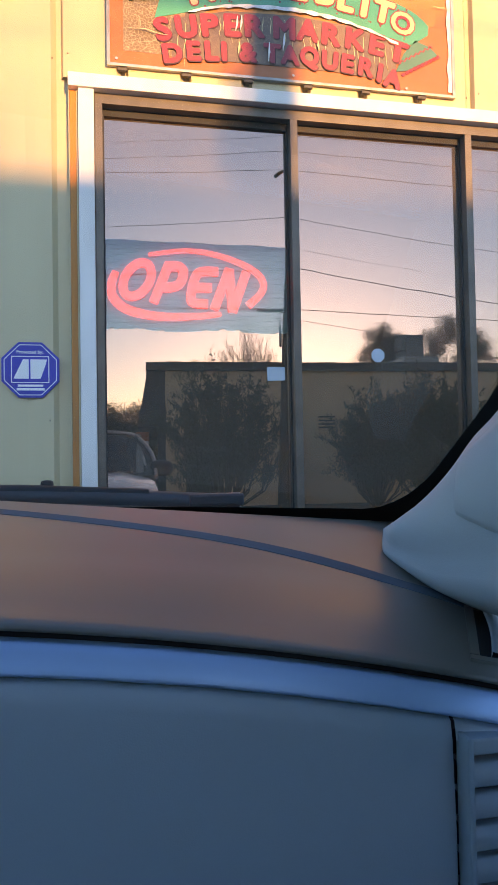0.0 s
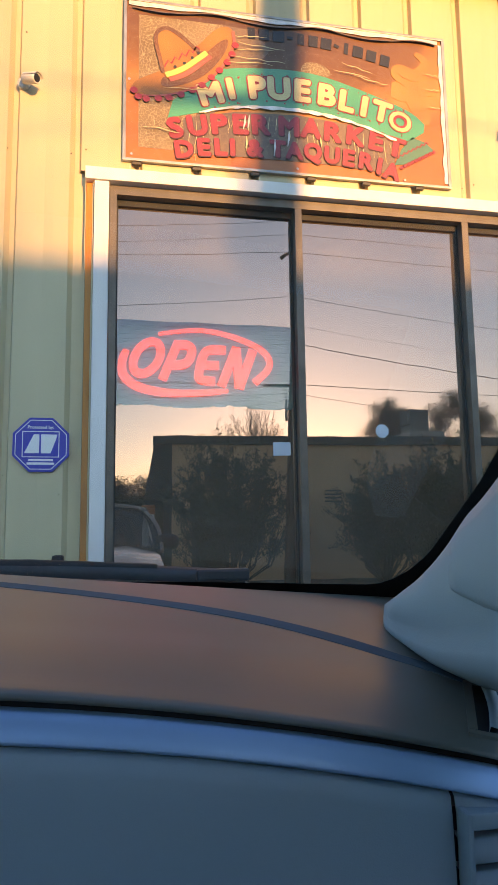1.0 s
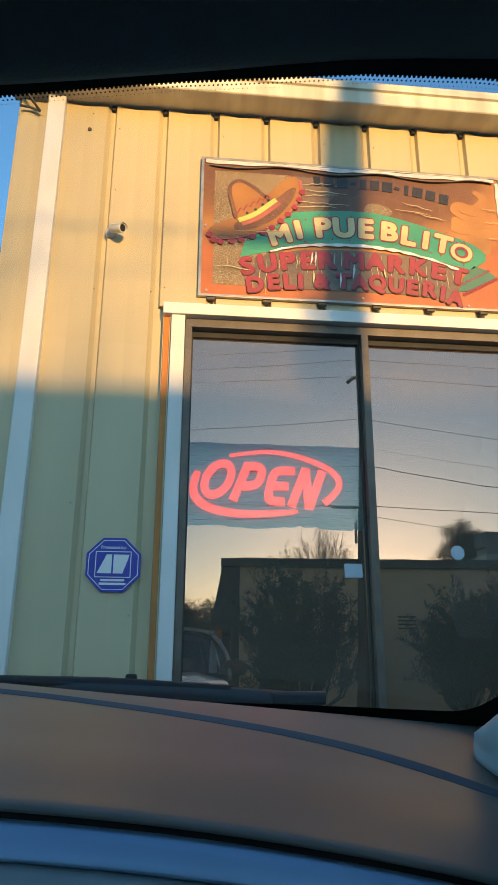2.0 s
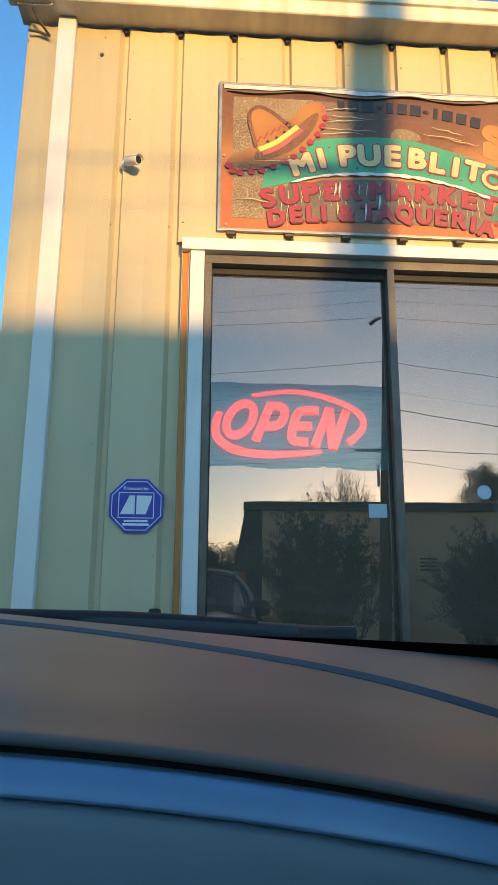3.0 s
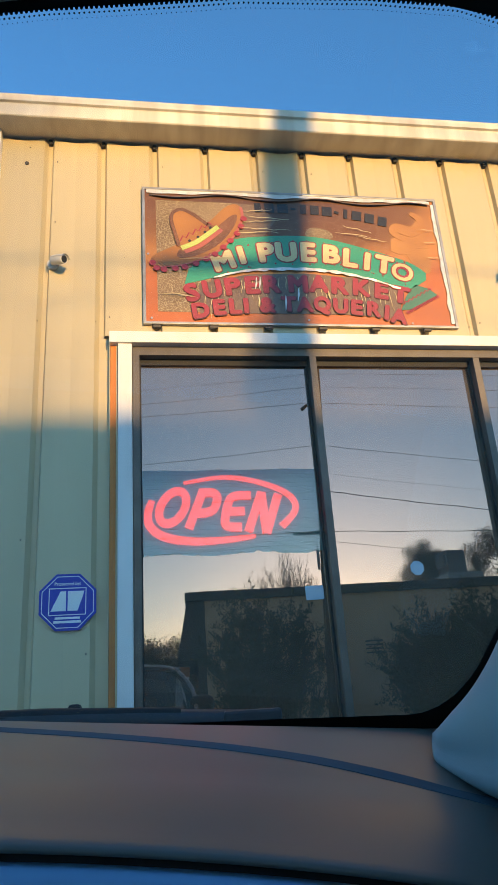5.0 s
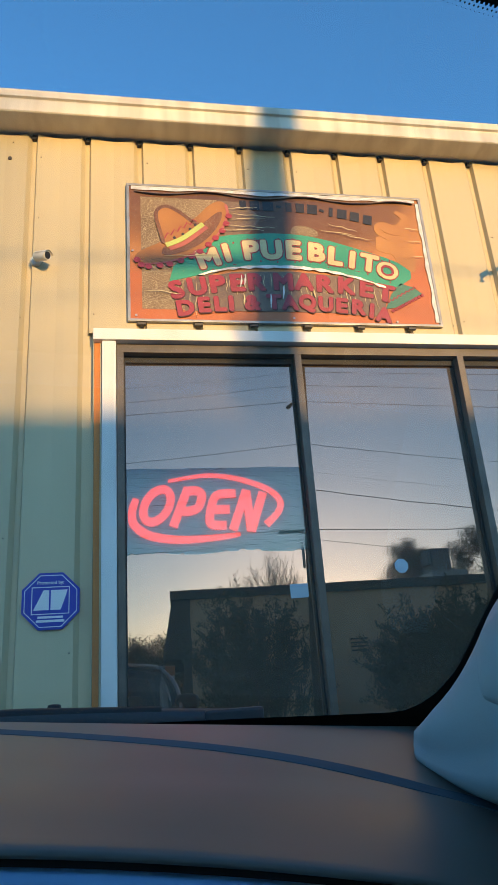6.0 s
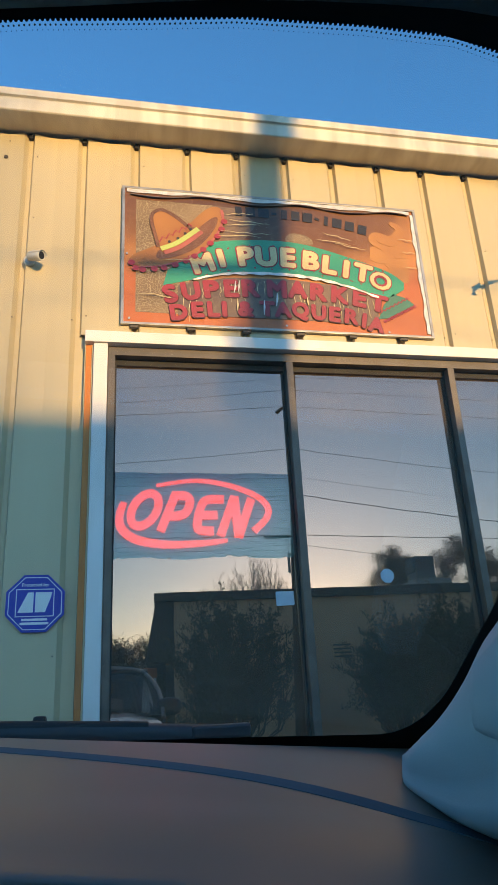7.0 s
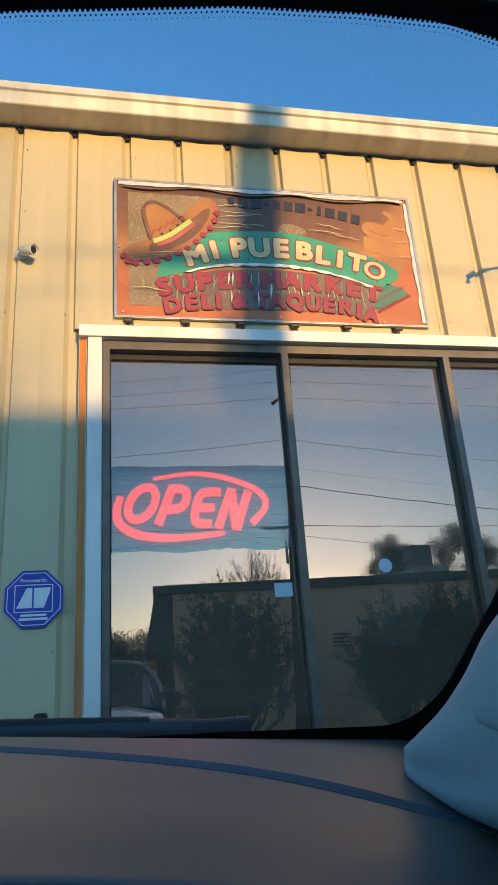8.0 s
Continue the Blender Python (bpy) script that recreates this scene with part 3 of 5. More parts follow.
# the ribbon
top = curve_through([(0.504, 3.735), (0.681, 3.882), (0.783, 3.950), (0.986, 3.980), (1.186, 3.989), (1.364, 3.970), (1.602, 3.906), (1.839, 3.823), (1.937, 3.750)], 5)
low = curve_through([(0.477, 3.633), (0.645, 3.681), (0.821, 3.730), (0.976, 3.749), (1.165, 3.757), (1.300, 3.750), (1.437, 3.731), (1.604, 3.690), (1.794, 3.631), (1.931, 3.700)], 5)
plate(top + low[::-1], 3, sign, "ribbon", GREEN, "green ribbon print")

# the hat
BRIM = [(0.287, 3.797), (0.319, 3.835), (0.424, 3.887), (0.470, 3.925), (0.641, 4.069), (0.722, 4.17), (0.787, 4.21), (0.836, 4.19), (0.842, 4.112), (0.803, 4.012), (0.730, 3.903), (0.620, 3.812), (0.468, 3.752), (0.334, 3.738), (0.284, 3.770)]
plate(smooth_loop(BRIM, 3), 4, sign, "hat_brim", HAT, "orange hat print")
plate(smooth_loop([(0.430, 3.800), (0.454, 3.876), (0.515, 3.866), (0.687, 4.035), (0.759, 4.112), (0.808, 4.135), (0.800, 4.071), (0.748, 3.978), (0.668, 3.888), (0.544, 3.820)], 3), 5, sign, "hat_hollow", HAT_DARK)
rim = curve_through([(0.300, 3.757), (0.334, 3.744), (0.468, 3.759), (0.620, 3.819), (0.730, 3.908), (0.803, 4.015), (0.836, 4.112), (0.830, 4.180)], 6)
plate(stroke(rim, lambda k: 0.006 + 0.012 * k), 6, sign, "hat_rim", PINK)
plate(smooth_loop([(0.461, 3.850), (0.440, 3.961), (0.408, 4.079), (0.420, 4.140), (0.487, 4.160), (0.556, 4.112), (0.633, 4.045), (0.705, 4.015), (0.600, 3.920), (0.500, 3.862)], 3), 6, sign, "hat_crown", HAT)
plate(stroke(curve_through([(0.452, 3.885), (0.436, 3.961), (0.414, 4.060), (0.424, 4.122), (0.480, 4.146), (0.556, 4.104), (0.633, 4.038), (0.690, 4.018)], 6), 0.022), 7, sign, "hat_edge", HAT_DARK)
plate(stroke(curve_through([(0.466, 3.872), (0.561, 3.922), (0.686, 4.030)], 8), 0.030), 8, sign, "hat_band", LIME)
plate(stroke(curve_through([(0.486, 3.848), (0.585, 3.900), (0.708, 4.014)], 8), 0.026), 7, sign, "hat_lower_band", PINK)
zz = [(0.458 + 0.0191 * i, 3.926 + 0.0128 * i + (0.020 if i % 2 else -0.008)) for i in range(11)]
plate(stroke(zz, 0.008), 7, sign, "hat_zigzag", RED)
for x, z in ((0.515, 3.925), (0.565, 3.952), (0.608, 3.990), (0.640, 4.022)):
    plate(disc(x, z, 0.009, 10), 8, sign, "hat_dot", INK)
for x, z in ((0.300, 3.766), (0.323, 3.732), (0.364, 3.723), (0.428, 3.732), (0.483, 3.743), (0.547, 3.768), (0.608, 3.800), (0.660, 3.836), (0.711, 3.887), (0.755, 3.934), (0.798, 3.987), (0.825, 4.039), (0.843, 4.094)):
    plate(disc(x, z, 0.020, 12, 0.9), 9, sign, "pompom", RED)


def letter(char, x, z, h, turn, layer, material, bold, width, name="letter"):
    ob = part(name, glyph(char, h, bold, width), material, sign)
    ob.matrix_local = pose(x, -0.064 - 0.0015 * layer, z, 0, turn, 0)
    return ob


# arched rows of lettering: (letter, x, z, height, turn)
for c, x, z, h, turn in (("M", 0.705, 3.795, 0.130, -18), ("I", 0.815, 3.838, 0.130, -12), ("P", 0.965, 3.862, 0.140, -6), ("U", 1.085, 3.870, 0.140, -2), ("E", 1.219, 3.873, 0.140, 2),
                         ("B", 1.360, 3.863, 0.135, 6), ("L", 1.475, 3.840, 0.135, 9), ("I", 1.576, 3.820, 0.130, 11), ("T", 1.679, 3.801, 0.130, 13), ("O", 1.787, 3.750, 0.120, 24)):
    letter(c, x, z, h * 1.10, turn, 5, RED, 0.095, 1.08, "letter_edge")
    letter(c, x, z, h, turn, 6, CREAM_PRINT, 0.020 if c == "O" else 0.055, 1.08)
    for _ in range(5):
        plate(disc(x + random.uniform(-0.06, 0.06), z + random.choice((-1, 1)) * random.uniform(0.07, 0.085), random.uniform(0.003, 0.006), 7), 4, sign, "paint_fleck", RED)
for c, x, z, turn, w in (("S", 0.515, 3.580, -14, 1.15), ("U", 0.633, 3.605, -9, 1.1), ("P", 0.752, 3.625, -6, 1.2), ("E", 0.867, 3.637, -3, 1.2), ("R", 0.980, 3.645, -2, 1.15), ("M", 1.136, 3.652, 0, 1.1),
                         ("A", 1.262, 3.655, 3, 1.1), ("R", 1.388, 3.645, 5, 1.15), ("K", 1.519, 3.636, 7, 1.1), ("E", 1.640, 3.620, 9, 1.2), ("T", 1.752, 3.594, 12, 1.2)):
    letter(c, x + 0.004, z - 0.004, 0.124, turn, 4, SHADE, 0.055, w * 0.95, "letter_shade")
    letter(c, x, z, 0.121, turn, 5, RED, 0.055, w * 0.95)
for c, x, z, turn, w in (("D", 0.562, 3.461, -8, 1.1), ("E", 0.668, 3.483, -5, 1.15), ("L", 0.759, 3.492, -3, 1.15), ("I", 0.821, 3.496, -2, 1.15), ("&", 0.944, 3.503, 0, 1.1), ("T", 1.070, 3.512, 0, 1.1), ("A", 1.163, 3.512, 1, 1.05),
                         ("Q", 1.266, 3.508, 3, 1.0), ("U", 1.376, 3.506, 4, 1.05), ("E", 1.473, 3.499, 6, 1.15), ("R", 1.574, 3.490, 8, 1.1), ("I", 1.650, 3.468, 11, 1.1), ("A", 1.721, 3.444, 12, 1.05)):
    letter(c, x + 0.004, z - 0.004, 0.106, turn, 7, SHADE, 0.055, w * 0.95, "letter_shade")
    letter(c, x, z, 0.103, turn, 8, RED, 0.055, w * 0.95)
# plain dark bars along the head of the sign
FADED = print_paint("faded_black_print", (0.013, 0.013, 0.015), (0.022, 0.020, 0.020))
for x0, x1, tall in ((0.915, 0.955, 1), (0.978, 1.035, 1), (1.056, 1.122, 1), (1.139, 1.170, 0.25), (1.198, 1.236, 1), (1.263, 1.315, 1), (1.334, 1.396, 1), (1.410, 1.440, 0.25), (1.470, 1.494, 1), (1.521, 1.582, 1), (1.602, 1.660, 1), (1.684, 1.740, 1)):
    x = (x0 + x1) / 2
    z = 4.187 - 0.24 * max(0, x - 1.18) ** 2 - 0.02 * max(0, 1.0 - x)
    lean = 0.010 * (x - 1.1)
    plate(stroke([(x + lean, z + 0.034 * tall), (x - lean, z - 0.034 * tall)], x1 - x0), 3, sign, "bar", FADED, "plain dark bar")

# peeling edges: curled strips of print and bare backing
peel = random.Random(8)
def torn(path, w0, w1):
    return stroke(path, lambda k: w0 + (w1 - w0) * (0.5 + 0.5 * math.sin(k * 17)) * (0.6 + 0.4 * math.sin(k * 43 + 1)))
plate(torn([(0.27 + 1.77 * i / 40, 4.281 - 0.004 * math.sin(i * 0.5) - 0.004 * (i > 20)) for i in range(41)], 0.022, 0.046), 4, sign, "bare_strip", BACKING, "bare strip where the print has peeled")
plate(torn([(2.059 + 0.002 * math.sin(i), 3.40 + 0.86 * i / 30) for i in range(31)], 0.026, 0.048), 4, sign, "bare_strip", BACKING)
bm = bmesh.new()
sheet(bm, [[(0.29 + 1.74 * i / 50, -0.068 - 0.016 * abs(math.sin(v * 1.6)) * (0.4 + 0.6 * abs(math.sin(i * 0.37))), 4.258 - 0.014 * math.sin(i * 0.37) - 0.012 * v) for i in range(51)] for v in (0, 0.4, 0.8, 1.2)])
part("curled_edge", bm, SMOKE, sign, "dark print curling away")
under = [p for p in low if 0.62 < p[0] < 1.76]
bm = bmesh.new()
sheet(bm, [[(x, -0.070 - 0.008 * abs(math.sin(v * 1.5 + i * 0.9)), z + 0.004 - (0.010 + 0.010 * math.sin(math.pi * i / (len(under) - 1)) + 0.004 * math.sin(i * 2.3)) * v) for i, (x, z) in enumerate(under)] for v in (0, 0.35, 0.7, 1.0)])
part("torn_strip", bm, BACKING, sign, "silvery torn strip under the ribbon")
for _ in range(6):
    x, z = peel.uniform(0.65, 1.72), peel.uniform(3.55, 3.69)
    a = peel.uniform(-0.3, 0.3)
    l = peel.uniform(0.03, 0.10)
    plate(stroke([(x, z), (x + 0.01 * a, z - l / 2), (x + 0.05 * a, z - l)], lambda k: 0.003 + 0.008 * math.sin(math.pi * k)), 9, sign, "tear", BACKING if peel.random() < 0.6 else CREAM_PRINT)
for i in range(30):                     # pale wrinkles down the dried print, and cracks across its head
    x = 0.60 + 1.13 * (i + peel.uniform(-0.4, 0.4)) / 29
    top_z, drop = 3.70 - 0.10 * ((x - 1.15) / 0.6) ** 2, peel.uniform(0.06, 0.23)
    path = [(x + peel.uniform(-0.006, 0.006) + 0.02 * (x - 1.15) * k, top_z - drop * k) for k in (0, 0.2, 0.4, 0.6, 0.8, 1)]
    plate(stroke(path, lambda k: 0.0012 + 0.0020 * math.sin(math.pi * k)), 3.5, sign, "wrinkle", CREAM_PRINT)
for x, z, l, up in ((0.80, 3.99, 0.25, 0.012), (0.82, 4.03, 0.30, -0.01), (0.84, 4.07, 0.22, 0.015), (0.86, 4.11, 0.26, -0.012), (0.84, 4.15, 0.18, 0.01), (1.40, 4.02, 0.22, -0.03), (1.45, 4.07, 0.18, -0.05), (1.52, 4.00, 0.20, -0.04), (1.94, 4.06, 0.11, -0.01), (1.95, 3.96, 0.10, 0.005), (1.96, 3.86, 0.09, -0.01), (0.34, 3.57, 0.20, -0.02), (0.45, 3.80, 0.30, 0.012)):
    path = [(x + l * k / 6, z + up * k / 6 + peel.uniform(-0.006, 0.006)) for k in range(7)]
    plate(stroke(path, lambda k: 0.001 + 0.0028 * math.sin(math.pi * k)), 10, sign, "wrinkle", CREAM_PRINT)
for x, z in ((0.29, 3.41), (1.18, 3.41), (1.80, 3.40), (0.275, 3.83)):
    plate(disc(x, z, 0.007, 10), 5, sign, "screw", GALV)

# dark tabs below the sign's foot, one at each of six grooves
for k in range(0, 6):
    part("foot_bracket", boxed(GROOVE + PITCH * (k + 1) - 0.034, -0.066, SZ0 - 0.016, GROOVE + PITCH * (k + 1) + 0.014, -0.046, SZ0 - 0.0005, bevel=0.003), DARK_METAL, sign)

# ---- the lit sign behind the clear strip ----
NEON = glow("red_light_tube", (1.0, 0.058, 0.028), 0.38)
BLIND = surf("grey_green_slats", (0.23, 0.34, 0.29), (0.195, 0.29, 0.25), 0.5, scale=3)
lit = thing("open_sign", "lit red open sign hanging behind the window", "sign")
back = bmesh.new()
for k in range(46):
    z = 2.035 + 0.0126 * k
    box(back, 0.232, 0.150 + 0.0015 * (k % 2), z, 1.180, 0.158, z + 0.0112)
part("slatted_backing", back, BLIND, lit, "grey-green slatted backing board")


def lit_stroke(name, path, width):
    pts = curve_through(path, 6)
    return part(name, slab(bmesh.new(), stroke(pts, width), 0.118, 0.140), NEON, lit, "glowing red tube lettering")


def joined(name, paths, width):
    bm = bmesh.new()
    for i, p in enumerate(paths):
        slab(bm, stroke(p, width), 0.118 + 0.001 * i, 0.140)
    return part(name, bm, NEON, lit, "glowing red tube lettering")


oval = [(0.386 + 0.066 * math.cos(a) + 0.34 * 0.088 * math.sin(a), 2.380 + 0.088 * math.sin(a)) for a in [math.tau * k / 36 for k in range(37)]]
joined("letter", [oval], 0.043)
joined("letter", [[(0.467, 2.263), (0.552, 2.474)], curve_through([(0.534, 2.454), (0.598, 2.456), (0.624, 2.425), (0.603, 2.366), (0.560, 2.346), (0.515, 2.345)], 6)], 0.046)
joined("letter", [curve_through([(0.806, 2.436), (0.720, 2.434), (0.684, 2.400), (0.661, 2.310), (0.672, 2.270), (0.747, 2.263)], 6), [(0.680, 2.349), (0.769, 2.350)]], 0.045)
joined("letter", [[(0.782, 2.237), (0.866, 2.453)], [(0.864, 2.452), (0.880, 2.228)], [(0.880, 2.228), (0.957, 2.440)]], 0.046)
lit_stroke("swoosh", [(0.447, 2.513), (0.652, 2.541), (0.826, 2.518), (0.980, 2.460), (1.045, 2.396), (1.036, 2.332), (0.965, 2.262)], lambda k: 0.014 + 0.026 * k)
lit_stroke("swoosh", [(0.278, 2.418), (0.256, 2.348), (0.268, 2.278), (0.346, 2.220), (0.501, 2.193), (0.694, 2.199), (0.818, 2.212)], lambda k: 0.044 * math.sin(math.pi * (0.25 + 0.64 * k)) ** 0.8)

# ---- stickers ----
BLUE = surf("blue_enamel", (0.010, 0.035, 0.40), (0.009, 0.03, 0.35), 0.55, scale=6, bump=0.02)
STICK_WHITE = surf("white_enamel", (0.75, 0.78, 0.80), (0.70, 0.73, 0.76), 0.35, bump=0.02)
alarm = thing("alarm_sign", "blue eight-sided alarm sign with white lettering", "sign", at=(-0.127, -0.012, 1.891))


def octagon(r):
    return [(r / math.cos(math.pi / 8) * math.cos(math.pi / 8 + k * math.pi / 4), r / math.cos(math.pi / 8) * math.sin(math.pi / 8 + k * math.pi / 4)) for k in range(8)]


def ring(outer, inner, y0, y1):
    bm = bmesh.new()
    n = len(outer)
    for i in range(n):
        j = (i + 1) % n
        slab(bm, [outer[i], outer[j], inner[j], inner[i]], y0, y1)
    return bm


part("plate", slab(bmesh.new(), octagon(0.132), -0.004, 0.009), BLUE, alarm)
part("border", ring(octagon(0.121), octagon(0.1175), -0.0055, -0.004), STICK_WHITE, alarm)
SQ = ((-0.088, -0.062), (0.086, -0.062), (0.086, 0.066), (-0.088, 0.066))
part("border", ring(SQ, [(x * 0.955, z * 0.94) for x, z in SQ], -0.0055, -0.004), STICK_WHITE, alarm)
t = part("caption", glyph("Protected by:", 0.0165, 0.02), STICK_WHITE, alarm)
t.location = (-0.002, -0.0055, 0.083)
emblem = bmesh.new()
slab(emblem, [(-0.078, -0.042), (-0.034, 0.050), (-0.008, 0.050), (-0.008, -0.042)], -0.0055, -0.004)
slab(emblem, [(0.000, -0.042), (0.000, 0.050), (0.076, 0.050), (0.070, 0.026), (0.046, -0.042)], -0.0055, -0.004)
part("emblem", emblem, STICK_WHITE, alarm, "plain white emblem")
part("bar", boxed(-0.058, -0.0055, -0.080, 0.058, -0.004, -0.070), STICK_WHITE, alarm)
part("bar", boxed(-0.064, -0.0055, -0.098, 0.064, -0.004, -0.087), STICK_WHITE, alarm)

STICKER = surf("pale_blue_paper", (0.50, 0.60, 0.68), (0.45, 0.55, 0.63), 0.6, scale=20)
sticker = tagged(link_mesh("sticker", slab(bmesh.new(), [(1.048, 1.858), (1.138, 1.860), (1.142, 1.866), (1.141, 1.930), (1.050, 1.930), (1.046, 1.924)], 0.0655, 0.069), STICKER), "small pale blue paper square stuck on the glass", "sticker")
dot = tagged(link_mesh("round_sticker", slab(bmesh.new(), [(1.661 + x, 1.999 + z) for x, z in octagon(0.036)], 0.0655, 0.069), STICKER), "small pale eight-sided sticker on the glass", "sticker")

# ---- watch camera and lamp arm ----
CAM_WHITE = surf("white_camera_plastic", (0.68, 0.66, 0.60), (0.60, 0.58, 0.52), 0.4, scale=12)
watch = thing("security_camera", "small white bullet camera on the tan wall", "security camera", at=(-0.262, 0.0, 3.782))
bm = bmesh.new()
tube(bm, [(0, 0.0, 0), (0, -0.012, 0), (0, -0.018, 0)], [0.032, 0.032, 0.022], 18)
part("base", bm, CAM_WHITE, watch)
bm = bmesh.new()
tube(bm, [(0, -0.015, 0), (0.008, -0.04, -0.006), (0.03, -0.058, -0.012)], 0.011, 10)
part("arm", bm, CAM_WHITE, watch)
axis = Vector((0.76, -0.58, -0.27)).normalized()
mid = Vector((0.040, -0.072, -0.012))
bm = bmesh.new()
tube(bm, [mid - axis * 0.045, mid - axis * 0.040, mid + axis * 0.040, mid + axis * 0.046], [0.022, 0.027, 0.027, 0.025], 20)
part("housing", bm, CAM_WHITE, watch)
bm = bmesh.new()
tube(bm, [mid + axis * 0.0462, mid + axis * 0.0480], [0.021, 0.019], 16)
part("lens", bm, BLACK_TRIM, watch, "dark glass lens ring")
bm = bmesh.new()
rows = []
for k in (-0.03, 0.02, 0.062):
    rows.append([mid + axis * k + 0.030 * (math.cos(a) * axis.cross(Vector((0, 0, 1))).normalized() + math.sin(a) * Vector((0, 0, 1))) for a in np.linspace(0.3, math.pi - 0.3, 10)])
sheet(bm, rows)
part("visor", bm, CAM_WHITE, watch)

# unseen arm, set out of view so that its hooked shadow falls here
lamp = thing("wall_lamp", "unseen bent pipe lamp arm, placed for its hooked shadow on the wall", "wall lamp", at=(3.30, 0, 3.97))
bm = bmesh.new()
tube(bm, [(0, 0, 0), (0, -0.02, 0)], [0.05, 0.045], 14)
part("base", bm, DARK_METAL, lamp)
bm = bmesh.new()
tube(bm, [(0, -0.01, 0), (-0.20, -0.45, 0.01), (-0.38, -0.78, -0.01), (-0.50, -0.90, -0.035)], 0.009, 8)
part("arm", bm, DARK_METAL, lamp)
bm = bmesh.new()
tube(bm, [(-0.47, -0.88, -0.03), (-0.55, -0.92, -0.055), (-0.60, -0.93, -0.085), (-0.605, -0.93, -0.13)], [0.014, 0.018, 0.018, 0.020], 12)
part("shade", bm, DARK_METAL, lamp)

# ---- across the lot, seen in the window's mirror ----
LOT_Y = -20.0
BLD_L, BLD_R, BLD_H = 1.60, 44.0, 4.92
across = thing("warehouse", "long beige stucco warehouse with a dark parapet, backlit", "building")
part("wall", boxed(BLD_L + 0.6, LOT_Y - 9, 0, BLD_R, LOT_Y, BLD_H - 0.30), STUCCO, across)
part("parapet", boxed(BLD_L - 0.05, LOT_Y - 9.1, BLD_H - 0.30, BLD_R + 0.1, LOT_Y + 0.16, BLD_H, bevel=0.02), DARK_METAL, across, "dark brown metal parapet")
bm = boxed(BLD_L, LOT_Y - 9, 2.75, BLD_L + 0.6, LOT_Y + 0.05, BLD_H - 0.30)
for v in bm.verts:
    if v.co.x < BLD_L + 0.1 and v.co.z < 3:
        v.co.x -= 0.33
part("canopy", bm, DARK_METAL, across, "dark canopy at the corner")
part("canopy_post", boxed(BLD_L + 0.33, LOT_Y - 0.49, 0, BLD_L + 0.6, LOT_Y - 0.02, 2.75), DARK_METAL, across)
part("door", boxed(BLD_L + 1.3, LOT_Y, 0, BLD_L + 2.3, LOT_Y + 0.04, 2.3), DARK_METAL, across, "dark steel door")
# dark filler under the canopy: stands for the recess's shade, blocks the sunset glow
part("recess", boxed(BLD_L + 0.33, LOT_Y - 8.9, 0, BLD_L + 0.6, LOT_Y - 0.5, 2.75), DARK_METAL, across)
louvre = part("louvre", boxed(7.45, LOT_Y, 2.55, 8.10, LOT_Y + 0.05, 3.12), STUCCO, across, "wall louvre")
for k in range(4):
    part("slat", boxed(7.48, LOT_Y + 0.05, 2.62 + 0.13 * k, 8.07, LOT_Y + 0.09, 2.67 + 0.13 * k), DARK_METAL, louvre)
part("downpipe", boxed(14.1, LOT_Y, 0, 14.25, LOT_Y + 0.12, BLD_H - 0.3), STUCCO, across)
part("pipe", boxed(6.2, LOT_Y, 1.9, 6.6, LOT_Y + 0.1, 2.15), DARK_METAL, across)

across.matrix_basis = pose(BLD_L, LOT_Y, 0, 0, 0, 4) @ pose(-BLD_L, -LOT_Y, 0)

UNIT = surf("dull_grey_cabinet_paint", (0.22, 0.21, 0.205), (0.17, 0.16, 0.155), 0.7, scale=3)
unit = thing("roof_unit", "grey rooftop air conditioner on a pale kerb", "air conditioner", at=(12.5, -23.0, BLD_H))
part("kerb", boxed(-0.60, -0.8, 0, 0.90, 0.8, 0.68, bevel=0.02), GALV, unit)
part("cabinet", boxed(-0.40, -0.5, 0.68, 0.40, 0.5, 1.62, bevel=0.04), UNIT, unit)
part("hood", boxed(-0.50, -0.4, 1.0, -0.39, 0.4, 1.45, bevel=0.03), UNIT, unit)

cabinet = thing("roadside_box", "white roadside cabinet with an orange cap", "utility box", at=(1.25, -17.0, 0))
part("body", boxed(-0.16, -0.2, 0, 0.18, 0.2, 2.15, bevel=0.02), STICK_WHITE, cabinet)
part("cap", boxed(-0.18, -0.22, 2.15, 0.20, 0.22, 2.42, bevel=0.03), surf("orange_paint", (0.55, 0.16, 0.03), rough=0.5), cabinet)

# poles and wires
pole = thing("utility_pole", "weathered wooden utility pole with a box and wires", "utility pole", at=(4.73, -13.0, 0), group="poles along the street")
bm = bmesh.new()
tube(bm, [(-0.27, 0, 0), (-0.09, 0, 4), (0.18, 0, 9.9)], [0.15, 0.14, 0.11], 14)
part("shaft", bm, POLE_WOOD, pole)
part("arm", tube(bmesh.new(), [(-0.32, 0, 8.55), (-0.20, 0, 8.66), (0.10, 0, 8.80)], [0.05, 0.045, 0.03], 8), POLE_WOOD, pole)
bm = bmesh.new()
tube(bm, [(-0.27, 0.05, 4.30), (-0.27, 0.05, 4.33), (-0.27, 0.05, 4.78), (-0.27, 0.05, 4.82)], [0.025, 0.036, 0.036, 0.02], 12)
tube(bm, [(-0.27, 0.05, 4.8), (-0.33, 0.05, 5.05), (-0.12, 0.03, 5.25)], 0.012, 6)
part("terminal", bm, GALV, pole, "grey cable terminal")
for k in (1, -1):
    copy_thing(pole, pose(4.73 + 34 * k, -13.0, 0))


